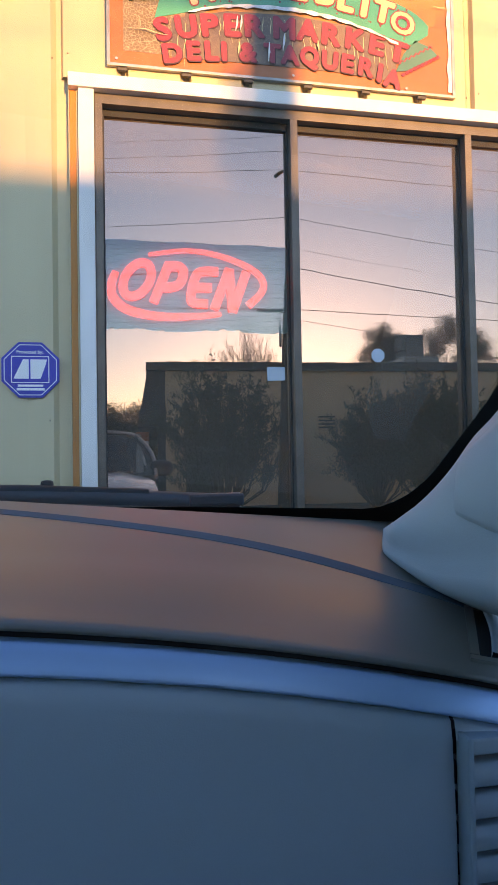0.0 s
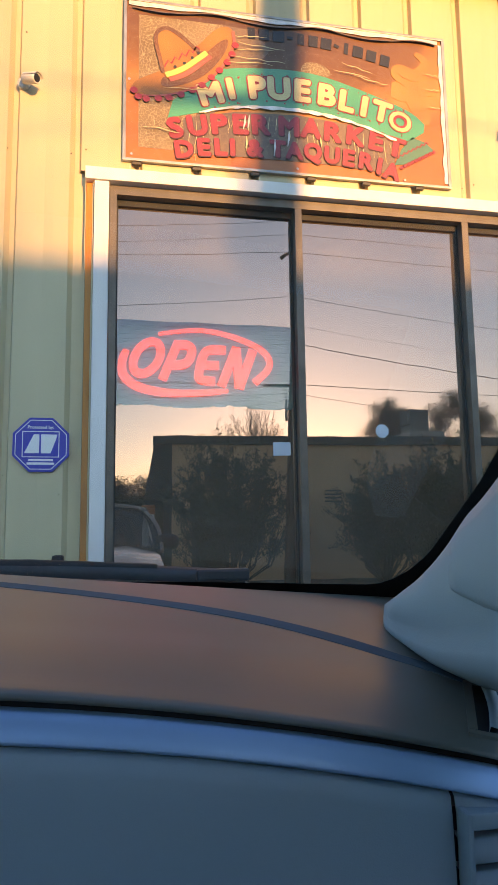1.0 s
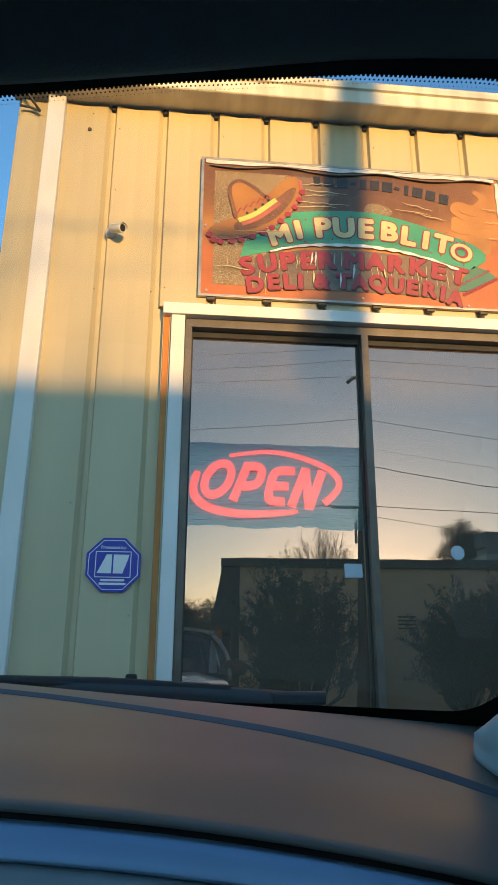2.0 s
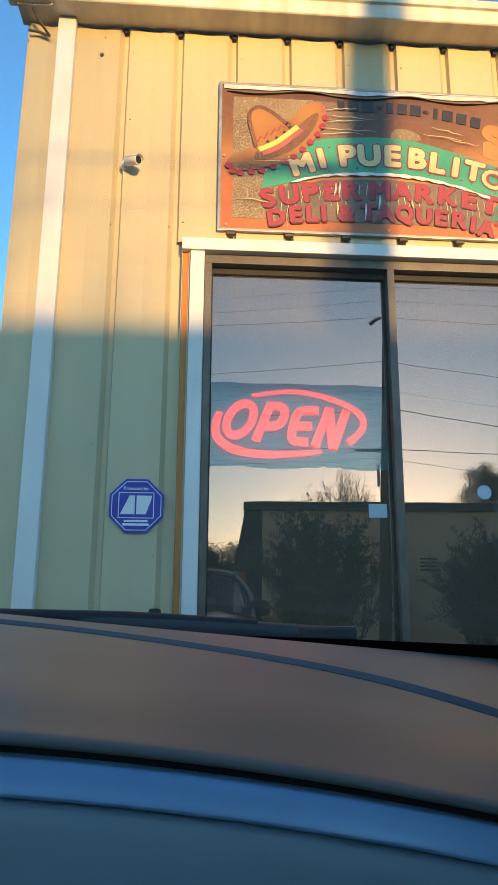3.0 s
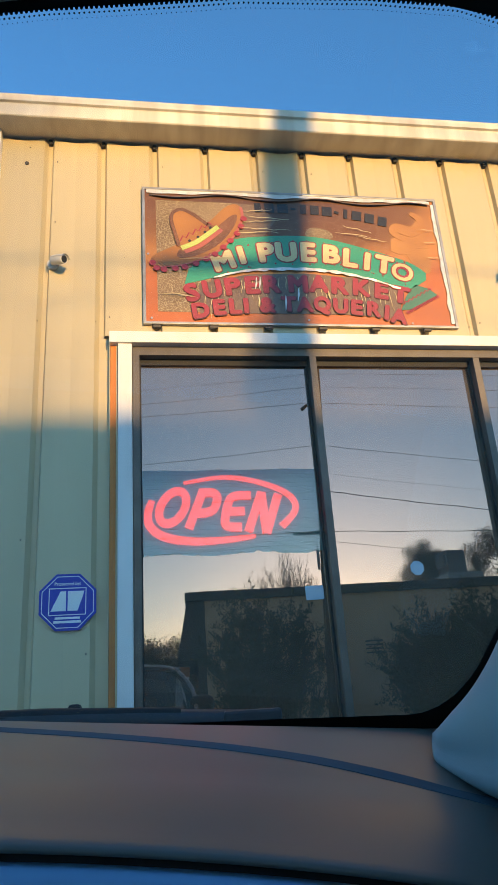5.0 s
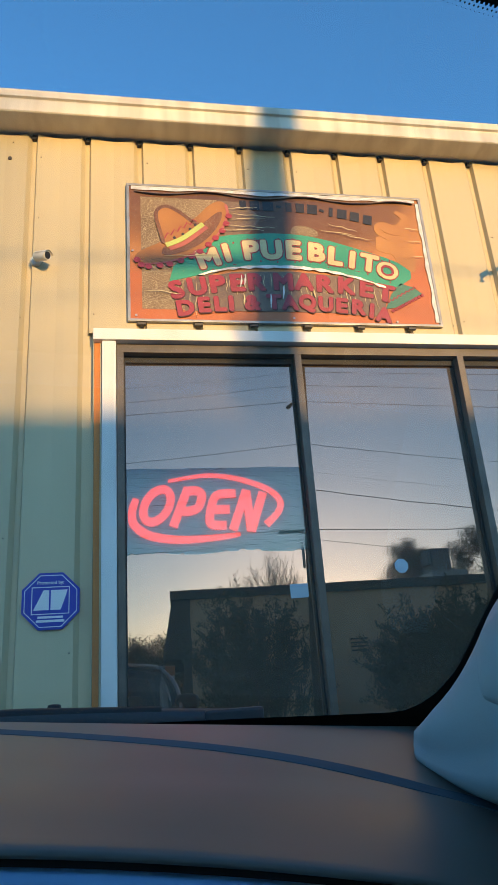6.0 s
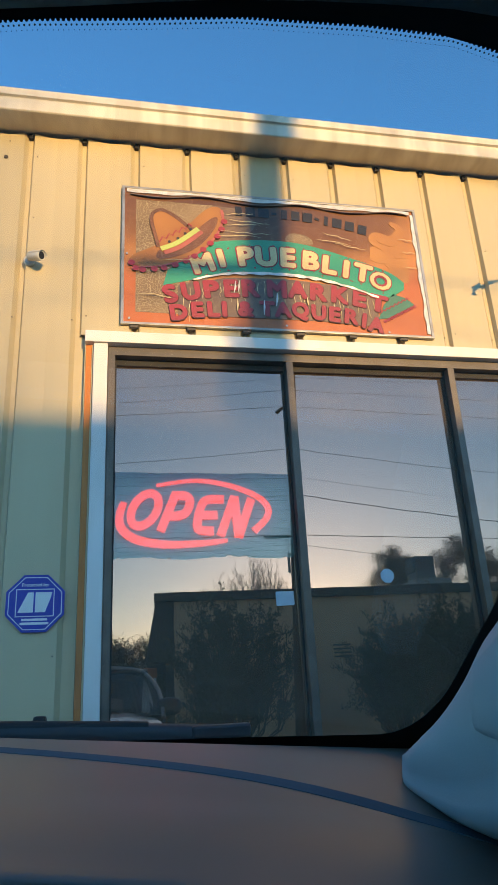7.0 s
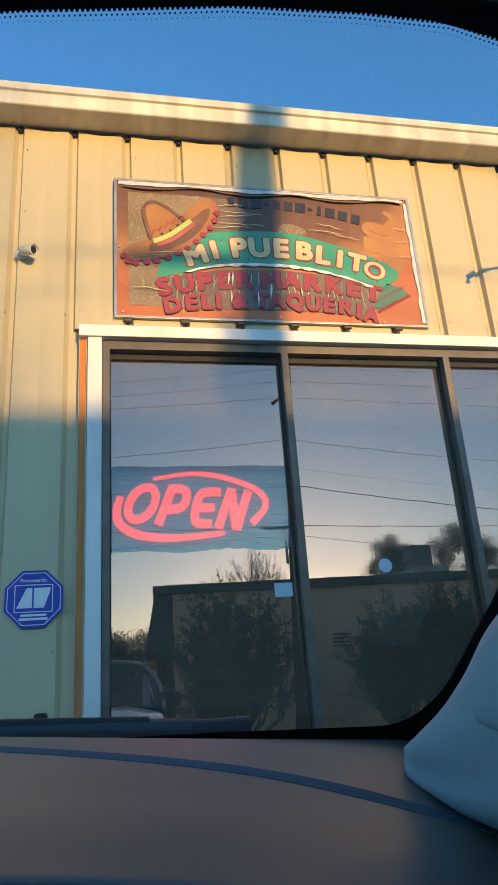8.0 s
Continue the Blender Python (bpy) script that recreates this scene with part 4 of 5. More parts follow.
def wire(name, z0, left, right, r=0.012):
    """A wire over two spans, hung from the pole, with its slope at the pole on either side."""
    bm = bmesh.new()
    pts = []
    for i in range(-28, 29):
        u = 34 * i / 28
        a = left if u < 0 else right
        pts.append((4.73 + u, -12.86, z0 - a * abs(u) + a / 34 * u * u))
    tube(bm, pts, r * 0.62, 5)
    return tagged(link_mesh(name, bm, CABLE), "thin black overhead wire between poles", "wire", group="overhead wires")


for z0, left, right, r in ((9.55, 0.125, 0.005, 0.007), (9.18, 0.135, 0.03, 0.008), (8.70, 0.10, 0.04, 0.009), (7.50, 0.12, 0.13, 0.009), (6.27, 0.10, 0.16, 0.016), (5.21, 0.018, 0.03, 0.015), (4.97, 0.055, 0.14, 0.009), (6.75, 0.06, 0.15, 0.005)):
    wire("overhead_wire", z0, left, right, r)
bm = bmesh.new()
tube(bm, [(3.85, -12.86, 5.13), (3.90, -12.86, 5.15), (4.48, -12.86, 5.16), (4.53, -12.86, 5.17)], [0.015, 0.045, 0.045, 0.015], 10)
tagged(link_mesh("cable_closure", bm, BLACK_TRIM), "black cable splice case hung on the wire", "cable closure")


# trees
def branch(bm, p, d, length, r, depth, rng, tips, spread=0.55, bend=0.13):
    pts, rad = [p.copy()], [r]
    q, v = p.copy(), d.normalized()
    n = 4
    for k in range(n):
        v = (v + Vector((rng.uniform(-1, 1), rng.uniform(-1, 1), rng.uniform(-0.4, 0.7))) * bend).normalized()
        q = q + v * length / n
        pts.append(q.copy())
        rad.append(max(r * (1 - 0.5 * (k + 1) / n), 0.007))
    tube(bm, pts, rad, 5 if depth < 2 else 7, caps=False)
    if depth == 0:
        tips.append(q.copy())
        return
    for k in range(rng.choice((3, 3, 4)) if spread > 0.7 else rng.choice((2, 3, 3))):
        turn = Vector((rng.uniform(-1, 1), rng.uniform(-1, 1), rng.uniform(-0.35, 0.6)))
        branch(bm, pts[rng.choice((2, 3, 4))], v * (1 - spread) + turn * spread, length * (rng.uniform(0.50, 0.74) if spread > 0.7 else rng.uniform(0.6, 0.82)), rad[-1] * rng.uniform(0.7, 0.95), depth - 1, rng, tips, spread)
    tips.append(q.copy())


def leaves(tips, per, radius, size, rng, narrow=0.4, upright=0.0):
    bm = bmesh.new()
    for c in tips:
        for _ in range(per):
            p = c + Vector((rng.gauss(0, 1), rng.gauss(0, 1), rng.gauss(0, 0.8))) * radius
            a = Vector((rng.uniform(-1, 1), rng.uniform(-1, 1), rng.uniform(-1, 1) + upright)).normalized()
            b = a.orthogonal().normalized() * size * narrow
            a *= size * rng.uniform(0.7, 1.3)
            bm.faces.new([bm.verts.new(v) for v in (p - a, p - 0.1 * a + b, p + a, p - 0.1 * a - b)])
    return bm


def tree(name, label, at, height, depth, seed, leaf=None, per=12, radius=0.3, size=0.09, trunk=0.16, spread=0.55, girth=1.0, group=""):
    rng = random.Random(seed)
    ob = thing(name, label, "tree", at=at, group=group)
    bm, tips = bmesh.new(), []
    branch(bm, Vector((0, 0, -0.05)), Vector((0.03, 0.02, 1)), height * 0.36, trunk, depth, rng, tips, spread)
    heights = sorted(v.co.z for v in bm.verts)
    k = height / heights[int(len(heights) * (1 if leaf else 0.97)) - 1]
    wide = Vector((k * girth, k * girth, k))
    for v in bm.verts:
        v.co *= wide
    tips = [t * wide for t in tips]
    part("trunk", bm, BARK, ob)
    if leaf:
        part("crown", leaves(tips, per, radius, size, rng), leaf, ob)
    return ob


def bare_crown(at, height, half, seed, limbs=64):
    """A leafless tree: a short trunk, limbs that fan out to a dome, and fine twigs along them."""
    rng = random.Random(seed)
    ob = thing("bare_tree", "bare winter tree behind the warehouse roof", "tree", at=at, group="bare trees")
    bm = bmesh.new()
    fork = Vector((0, 0, height * 0.34))
    tube(bm, [Vector((0, 0, -0.05)), fork * 0.5 + Vector((0.06, 0, 0)), fork], [0.22, 0.18, 0.15], 9)
    part("trunk", bm, BARK, ob)
    bm = bmesh.new()
    for _ in range(limbs):
        a, up = rng.uniform(0, math.tau), rng.uniform(0.05, 1.0)
        out = math.sqrt(1 - up * up) * rng.uniform(0.7, 1.05)
        tip = Vector((math.cos(a) * half * out, math.sin(a) * half * out, fork.z + (height - fork.z) * up * rng.uniform(0.85, 1.02)))
        pts = [fork.lerp(tip, t) + Vector((rng.uniform(-1, 1), rng.uniform(-1, 1), rng.uniform(-0.2, 1))) * (0.5 * math.sin(math.pi * t)) for t in (0, 0.25, 0.5, 0.7, 0.85, 1)]
        tube(bm, pts, [0.06, 0.045, 0.032, 0.022, 0.015, 0.008], 5, caps=False)
        for _ in range(9):
            k = rng.uniform(1.6, 4.95)
            foot = pts[int(k)].lerp(pts[int(k) + 1], k % 1)
            way = ((tip - fork).normalized() + Vector((rng.uniform(-1, 1), rng.uniform(-1, 1), rng.uniform(-0.5, 0.9)))).normalized()
            end = foot + way * rng.uniform(0.35, 1.0)
            mid = foot.lerp(end, 0.5) + Vector((rng.uniform(-1, 1), rng.uniform(-1, 1), rng.uniform(-1, 1))) * 0.07
            tube(bm, [foot, mid, end], [0.014, 0.010, 0.006], 4, caps=False)
            for _ in range(3):
                way2 = (way + Vector((rng.uniform(-1, 1), rng.uniform(-1, 1), rng.uniform(-0.6, 0.9)))).normalized()
                tube(bm, [mid.lerp(end, rng.random()), end + way2 * rng.uniform(0.15, 0.45)], [0.008, 0.005], 3, caps=False)
    part("branches", bm, BARK, ob)
    return ob


def shrub(at, height, half, seed):
    """A tall shrub: many rising stems from one foot, with narrow leaves along them."""
    rng = random.Random(seed)
    ob = thing("tall_shrub", "tall dark green shrub with narrow leaves by the lot", "shrub", at=at, group="shrubs by the warehouse")
    bm, tips = bmesh.new(), []
    for _ in range(52):
        a = rng.uniform(0, math.tau)
        lean = rng.uniform(0.1, 1.0)
        top = Vector((math.cos(a) * half * lean, math.sin(a) * half * 0.7 * lean, height * (1.05 - 0.40 * lean * lean) * rng.uniform(0.75, 1.0)))
        pts = [Vector((top.x * t ** 0.4 * rng.uniform(0.8, 1.2), top.y * t ** 0.4, top.z * t)) for t in (0, 0.3, 0.6, 0.85, 1.0)]
        tube(bm, pts, [0.03, 0.024, 0.018, 0.01, 0.005], 5, caps=False)
        # sprays: thin twigs off the stem, rising outward, with leaves close along them
        for _ in range(9):
            k = rng.uniform(0.8, 3.95)
            foot = pts[int(k)].lerp(pts[int(k) + 1], k % 1)
            out = Vector((top.x, top.y, 0)).normalized() * rng.uniform(-0.2, 1.0) + Vector((rng.uniform(-0.7, 0.7), rng.uniform(-0.7, 0.7), rng.uniform(0.3, 1.6)))
            end = foot + out.normalized() * rng.uniform(0.4, 1.35) + Vector((0, 0, -0.06))
            mid = foot.lerp(end, 0.5) + Vector((0, 0, 0.05))
            tube(bm, [foot, mid, end], [0.008, 0.006, 0.003], 4, caps=False)
            tips += [foot.lerp(mid, 0.6), mid, mid.lerp(end, 0.35), mid.lerp(end, 0.7), end]
        tips += [pts[3], pts[4]]
    part("stem", bm, BARK, ob)
    part("crown", leaves(tips, 8, 0.05, 0.055, rng, 0.26, 0.7), LEAF, ob)
    return ob


shrub((3.35, -15.2, 0), 3.45, 1.8, 11)
shrub((9.5, -15.0, 0), 3.45, 1.6, 12)
shrub((7.9, -15.4, 0), 3.0, 1.0, 13)
bare_crown((13.3, -60.0, 0), 14.9, 3.8, 21, 170)
bare_crown((10.4, -61.0, 0), 12.9, 2.4, 22)
tree("leafy_tree", "dark leafy tree behind the warehouse roof", (16.7, -36.5, 0), 9.1, 5, 23, LEAF_FAR, 300, 0.25, 0.048, 0.2, girth=0.47)
tree("leafy_tree", "thinning leafy tree with bare twigs behind the warehouse", (19.1, -36.5, 0), 9.9, 6, 24, LEAF_FAR, 120, 0.24, 0.044, 0.2, girth=0.7)
bare_crown((20.5, -37.0, 0), 10.0, 1.6, 25, 60)
bare_crown((25.5, -64.0, 0), 12.2, 1.3, 26, 30)
rng = random.Random(40)
woods = bmesh.new()
clumps = [Vector((x + rng.uniform(-1, 1), -88 + rng.uniform(-4, 4), rng.uniform(0.5, 8.6))) for x in np.linspace(-24, 26, 54) for _ in range(9)]
woods_ob = tagged(link_mesh("far_woods", leaves(clumps, 620, 0.72, 0.12, rng, 0.7), LEAF_FAR), "far dark line of trees beyond the lot", "woods", kind="stuff")

# ---- the car that the camera sits in: inside ----
car = thing("car", "silver sport utility car parked facing the shop", "car")
MID = -0.15                                    # the car's middle, across


def lip(x):
    """The front lip of the dash top: y and z across the car."""
    u = x - 0.149
    return -2.955, 1.320 - 0.105 * u - 0.20 * u * u if u > -0.25 else 1.3338


def dash_top(x, k, up=0.0):
    """k from 0 near the windshield to 1 at the front lip."""
    (y1, z1) = lip(x)
    z0 = 1.387 - 0.088 * (x - 0.10) if x > -0.1 else 1.4046 + 0.03 * (x + 0.1)
    return (x, -2.655 - 0.30 * k, z0 + (z1 - z0) * (0.55 * k + 0.45 * k * k - 0.055 * math.sin(math.pi * min(max((k - 0.55) / 0.45, 0), 1))) + up)


XS = list(np.linspace(-0.92, 0.66, 48))
rows = [[dash_top(x, k) for x in XS] for k in np.linspace(-0.10, 0.94, 18)]
rows += [[(x, lip(x)[0] + a, lip(x)[1] + b) for x in XS] for a, b in ((0.010, 0.0052), (0.004, 0.0025), (0.001, 0.0), (0.002, -0.0025), (0.012, -0.003))]
part("dash_top", sheet(bmesh.new(), rows), DASH, car, "grey grained vinyl dash top")


def seam_k(x):
    return float(np.interp(x, (-0.9, -0.3, 0.05, 0.108, 0.17, 0.28, 0.34, 0.40, 0.455, 0.50, 0.545, 0.62), (0.0, -0.01, 0.015, 0.050, 0.090, 0.185, 0.250, 0.338, 0.440, 0.525, 0.625, 0.74)))


sx = list(np.linspace(-0.6, 0.62, 60))
ks = np.convolve([seam_k(x) for x in np.linspace(-0.6 - 2 * 0.0207, 0.62 + 2 * 0.0207, 64)], [0.2] * 5, "valid")
rows = [[dash_top(x, k + w + 0.045, up) for x, k in zip(sx, ks)] for w, up in ((-0.022, -0.001), (-0.019, 0.0006), (0.020, 0.0008), (0.059, 0.0006), (0.062, -0.001))]
SEAM = surf("dark_blue_seam_plastic", (0.085, 0.135, 0.165), (0.078, 0.125, 0.152), 0.85, scale=8, bump=0.02)
SEAM.node_tree.nodes["Principled BSDF"].inputs["Specular IOR Level"].default_value = 0.12
part("seam", sheet(bmesh.new(), rows, smooth=False), SEAM, car, "raised blue-grey seam line")


def band(name, prof, material, label=""):
    return part(name, sheet(bmesh.new(), [[(x, lip(x)[0] + a, lip(x)[1] + b) for x in XS] for a, b in prof]), material, car, label)


band("shadow_gap", ((0.016, -0.002), (0.014, -0.014)), BLACK_TRIM, "black gap under the dash lip")
band("trim_strip", ((0.013, -0.0088), (0.004, -0.0090), (0.0015, -0.0100), (-0.002, -0.015), (-0.0055, -0.022), (-0.008, -0.0275), (-0.008, -0.0295), (-0.006, -0.0305), (0.012, -0.031)), SKY_SILVER, "satin silver trim strip with the sky's blue reflection in its colour")
band("shadow_gap", ((0.010, -0.029), (0.010, -0.036)), BLACK_TRIM)
GLOVE_L, GLOVE_R = -0.25, 0.4735
face = ((0.012, -0.0325), (-0.003, -0.0330), (-0.007, -0.036), (-0.009, -0.050), (-0.012, -0.12), (-0.012, -0.24), (0.01, -0.45))
gx = [x for x in np.linspace(GLOVE_L, GLOVE_R, 30)]
part("glove_panel", sheet(bmesh.new(), [[(x, lip(x)[0] + a + (0.008 if i in (0, 29) else 0), lip(x)[1] + b) for i, x in enumerate(gx)] for a, b in face]), DASH_LOW, car, "blue-grey glove box panel")
gx = [x for x in np.linspace(0.4765, 0.70, 8)]
part("side_panel", sheet(bmesh.new(), [[(x, lip(x)[0] + a + (0.008 if i == 0 else 0), lip(x)[1] + b) for i, x in enumerate(gx)] for a, b in face[:4]]), DASH_LOW, car)
gx = [x for x in np.linspace(-0.92, GLOVE_L - 0.003, 8)]
part("centre_panel", sheet(bmesh.new(), [[(x, lip(x)[0] + a, lip(x)[1] + b) for x in gx] for a, b in face]), DASH_LOW, car)

# air vent in the face, with its slats
vent = bmesh.new()
V = (0.4778, 0.625, 1.03, 1.2215)               # frame: x and z
F = -2.972
O = (0.4828, 0.615, 1.04, 1.2085)               # opening
box(vent, V[0], F, V[2], O[0], F + 0.02, V[3], bevel=0.002)
box(vent, O[1], F, V[2], V[1], F + 0.02, V[3], bevel=0.002)
box(vent, O[0] - 0.002, F + 0.0004, O[3], O[1] + 0.002, F + 0.02, V[3] - 0.0005, bevel=0.002)
box(vent, O[0], F, V[2], O[1], F + 0.02, O[2])
vent_ob = part("air_vent", vent, DASH_LOW, car, "air vent with grey slats")
part("duct", boxed(O[0] - 0.002, F + 0.05, O[2], O[1], F + 0.052, O[3]), BLACK_TRIM, vent_ob)
for k in range(7):
    z = O[3] - 0.014 - 0.0232 * k
    bm = bmesh.new()
    sheet(bm, [[(x, F + 0.003 + a, z + b) for x in (O[0], O[1])] for a, b in ((0.001, -0.0105), (0.0, -0.0095), (0.002, 0.0060), (0.006, 0.0068), (0.030, 0.003), (0.030, 0.0), (0.010, -0.005), (0.001, -0.0105))])
    part("slat", bm, DASH_LOW, vent_ob)

# demister vent on the dash top
side = bmesh.new()


def on_dash(a, b, up):
    """a across and b along the demister vent, each 0 to 1."""
    k = 0.70 + 0.245 * b
    return dash_top(0.535 - 0.035 * b + 0.085 * a, k, up)


frame_lines = ((0.0, 0.0, 1.0, 0.06), (0.0, 0.94, 1.0, 1.0), (0.0, 0.07, 0.10, 0.93), (0.9, 0.07, 1.0, 0.93))
for a0, b0, a1, b1 in frame_lines:
    sheet(side, [[on_dash(a0 + (a1 - a0) * i / 4, b0 + (b1 - b0) * j, u) for i in range(5)] for j, u in ((0, -0.001), (0, 0.0025), (1, 0.0025), (1, -0.001))], smooth=False)
    sheet(side, [[on_dash(a0 + (a1 - a0) * i, b0 + (b1 - b0) * j / 4, u) for j in range(5)] for i, u in ((0, -0.001), (0, 0.0025), (1, 0.0025), (1, -0.001))], smooth=False)
demist = part("demister_vent", side, DASH, car, "small demister vent with curved vanes")
part("duct", sheet(bmesh.new(), [[on_dash(a, b, 0.0008) for a in (0.08, 0.5, 0.92)] for b in (0.05, 0.5, 0.95)]), BLACK_TRIM, demist)
for a in (0.20, 0.46, 0.72):
    bm = bmesh.new()
    sheet(bm, [[on_dash(a + w + 0.05 * math.sin(b * 3), b, u) for b in np.linspace(0.08, 0.92, 6)] for w, u in ((0.0, 0.001), (0.02, 0.006), (0.13, 0.005), (0.16, 0.001))])
    part("vane", bm, PILLAR, demist)


# windshield and its black border
def shield(x, k, off=0.0):
    """k from 0 at the cowl to 1 at the roof."""
    c2 = ((x + 0.12) / 0.72) ** 2 if x > -0.12 else ((x + 0.12) / 0.80) ** 2
    return (x, -2.55 - 0.64 * k - 0.08 * c2 - 0.48 * off, 1.372 + 0.35 * k - 0.012 * c2 - 0.88 * off)


def shield_edge(k):
    """Where the glass ends across the car: it narrows towards the roof in a rounded corner."""
    return float(np.interp(k, (0, 0.35, 0.7, 0.93, 1.06), (0.628, 0.620, 0.590, 0.530, 0.44)))


part("windshield", sheet(bmesh.new(), [[shield(x, k) for x in np.linspace(-0.30 - shield_edge(k) + 0.06, shield_edge(k), 30)] for k in np.linspace(-0.04, 1.06, 16)]), WINDSHIELD, car).visible_shadow = False


def border_bottom(x):
    return float(np.interp(x, (-0.9, 0.0, 0.10, 0.23, 0.38, 0.47, 0.53, 0.545, 0.558, 0.568, 0.575, 0.579), (0.03, 0.03, 0.03, 0.03, 0.028, 0.026, 0.026, 0.032, 0.05, 0.078, 0.12, 0.2)))


def border_top(x):
    return float(np.interp(x, (-0.5, -0.25, -0.05, 0.096, 0.137, 0.19, 0.284, 0.345, 0.39, 0.41, 0.46, 0.51, 0.545, 0.565, 0.579), (0.945, 0.91, 0.954, 0.977, 0.983, 0.990, 0.996, 0.993, 0.987, 0.979, 0.961, 0.929, 0.885, 0.82, 0.65)))


bx = list(np.linspace(-0.9, 0.5, 40)) + list(np.linspace(0.505, 0.579, 22)) + [0.590]
tx = list(np.linspace(-0.7, 0.47, 40))
part("border_band", sheet(bmesh.new(), [[shield(x, -0.04, 0.003) for x in bx], [shield(x, border_bottom(x), 0.003) for x in bx]]), FRIT, car, "black ceramic glass border")
part("border_band", sheet(bmesh.new(), [[shield(x, border_top(x), 0.003) for x in tx], [shield(min(x, 0.44), 1.06, 0.003) for x in tx]]), FRIT, car)
part("border_band", sheet(bmesh.new(), [[shield(shield_edge(k) - 0.047, k, 0.0032) for k in np.linspace(-0.04, 1.06, 40)], [shield(shield_edge(k) + 0.035, k, 0.003) for k in np.linspace(-0.04, 1.06, 40)]]), FRIT, car)
dots = bmesh.new()
for row in range(3):
    for i in range(345):
        x = -0.25 + 0.0024 * (i + 0.5 * (row % 2))
        if x > 0.47:
            continue
        k = border_top(x) - 0.0004 - 0.0030 * row
        r = (0.0009, 0.0005, 0.00025)[row]
        dots.faces.new([dots.verts.new(shield(x + r * math.cos(a), k + r / 0.73 * math.sin(a), 0.003)) for a in [math.tau * j / 7 for j in range(7)]])
for row in range(3):
    for i in range(170):
        k = 0.16 + 0.0042 * (i + 0.5 * (row % 2))
        r = (0.0009, 0.0005, 0.00025)[row]
        x = shield_edge(k) - 0.0475 - 0.0026 * row
        if border_bottom(x) < k < border_top(x) - 0.005:
            dots.faces.new([dots.verts.new(shield(x + r * math.cos(a), k + r / 0.73 * math.sin(a), 0.003)) for a in [math.tau * j / 7 for j in range(7)]])
tagged(part("border_dots", dots, FRIT, car, "black dot fringe of the glass border"), kind="stuff")

# pillar trim with a clip cover
UP = ((-2.718, 1.357), (-2.781, 1.379), (-2.830, 1.400), (-2.873, 1.423), (-2.914, 1.450), (-2.955, 1.471), (-3.05, 1.530), (-3.25, 1.660))
LOW = ((-2.720, 1.352), (-2.745, 1.325), (-2.80, 1.308), (-2.87, 1.298), (-2.946, 1.299), (-3.00, 1.30), (-3.10, 1.29), (-3.30, 1.28))
up_line, low_line = curve_through(UP, 5), curve_through(LOW, 5)
rows = []
for (ya, za), (yb, zb) in zip(up_line, low_line):
    h = za - zb
    r = [(0.556, ya - 0.004, za - 0.008), (0.535, ya, za - 0.005)]
    for k in np.linspace(0, 1, 14):
        bulge = 0.016 * math.sin(math.pi * min(k * 1.05, 1)) ** 0.7 * min(1, h / 0.06)
        lipk = 0.010 * math.exp(-((k - 0.84) / 0.10) ** 2) * min(1, h / 0.06)
        r.append((0.521 - bulge - lipk + 0.012 * (k > 0.99), ya + (yb - ya) * k, za - 0.005 + (zb + 0.005 - za) * k))
    r.append((0.560, yb, zb - 0.004))
    rows.append(r)
pillar = part("pillar_trim", sheet(bmesh.new(), rows), PILLAR, car, "pale grey plastic pillar trim")


# the clip cover let into the pillar trim
def on_pillar(i, k, out):
    a, b = rows_up[i], rows_low[i]
    base = rows[i][2 + min(int(k * 13), 13)]
    nxt = rows[i][2 + min(int(k * 13) + 1, 13)]
    f = k * 13 - int(k * 13)
    return (base[0] + (nxt[0] - base[0]) * f - out, a[0] + (b[0] - a[0]) * k, base[2] + (nxt[2] - base[2]) * f)


rows_up, rows_low = up_line, low_line
first = min(range(len(up_line)), key=lambda i: abs(up_line[i][0] + 2.898))
span = range(first, len(rows) - 3)
kk = (0.06, 0.075, 0.10, 0.20, 0.30, 0.38, 0.405, 0.42)
outs = (-0.0008, 0.0028, 0.0042, 0.0044, 0.0044, 0.0042, 0.0028, -0.0008)
cover = [[on_pillar(i, 0.06 + (k - 0.06) * (1 + 0.9 * n / (len(span) - 1)) + (0.05 if n == 0 else 0.015 if n == 1 else 0) * (1 if k < 0.15 else -1 if k > 0.35 else 0), o if n else -0.0008) for k, o in zip(kk, outs)] for n, i in enumerate(span)]
part("clip_cover", sheet(bmesh.new(), cover), PILLAR, pillar, "grey clip cover in the trim")

# car body, outside
def flank(s, name, prof, material, label=""):
    """A skin along the right (s = 1) or left (s = -1) side: rows of (half width, y, z)."""
    return part(name, sheet(bmesh.new(), [[(MID + s * w, y, z) for w, y, z in r] for r in prof]), material, car, label)


hood = []
for y, zc, half in ((-2.40, 1.382, 0.70), (-2.30, 1.384, 0.72), (-2.0, 1.358, 0.745), (-1.6, 1.27, 0.755), (-1.35, 1.20, 0.74), (-1.24, 1.12, 0.71)):
    hood.append([(MID + half * u, y, zc - 0.055 * abs(u) ** 3 + 0.012 * (0.62 < abs(u) < 0.8)) for u in np.linspace(-1, 1, 25)])
part("hood", sheet(bmesh.new(), hood), PAINT, car, "silver painted hood")
part("cowl", sheet(bmesh.new(), [[(x, -2.55, 1.352 - 0.03 * abs(x - MID) ** 2) for x in np.linspace(-0.88, 0.60, 16)], [(x, -2.46, 1.335) for x in np.linspace(-0.88, 0.60, 16)], [(x, -2.39, 1.345) for x in np.linspace(-0.88, 0.60, 16)]]), BLACK_TRIM, car, "black plastic cowl")
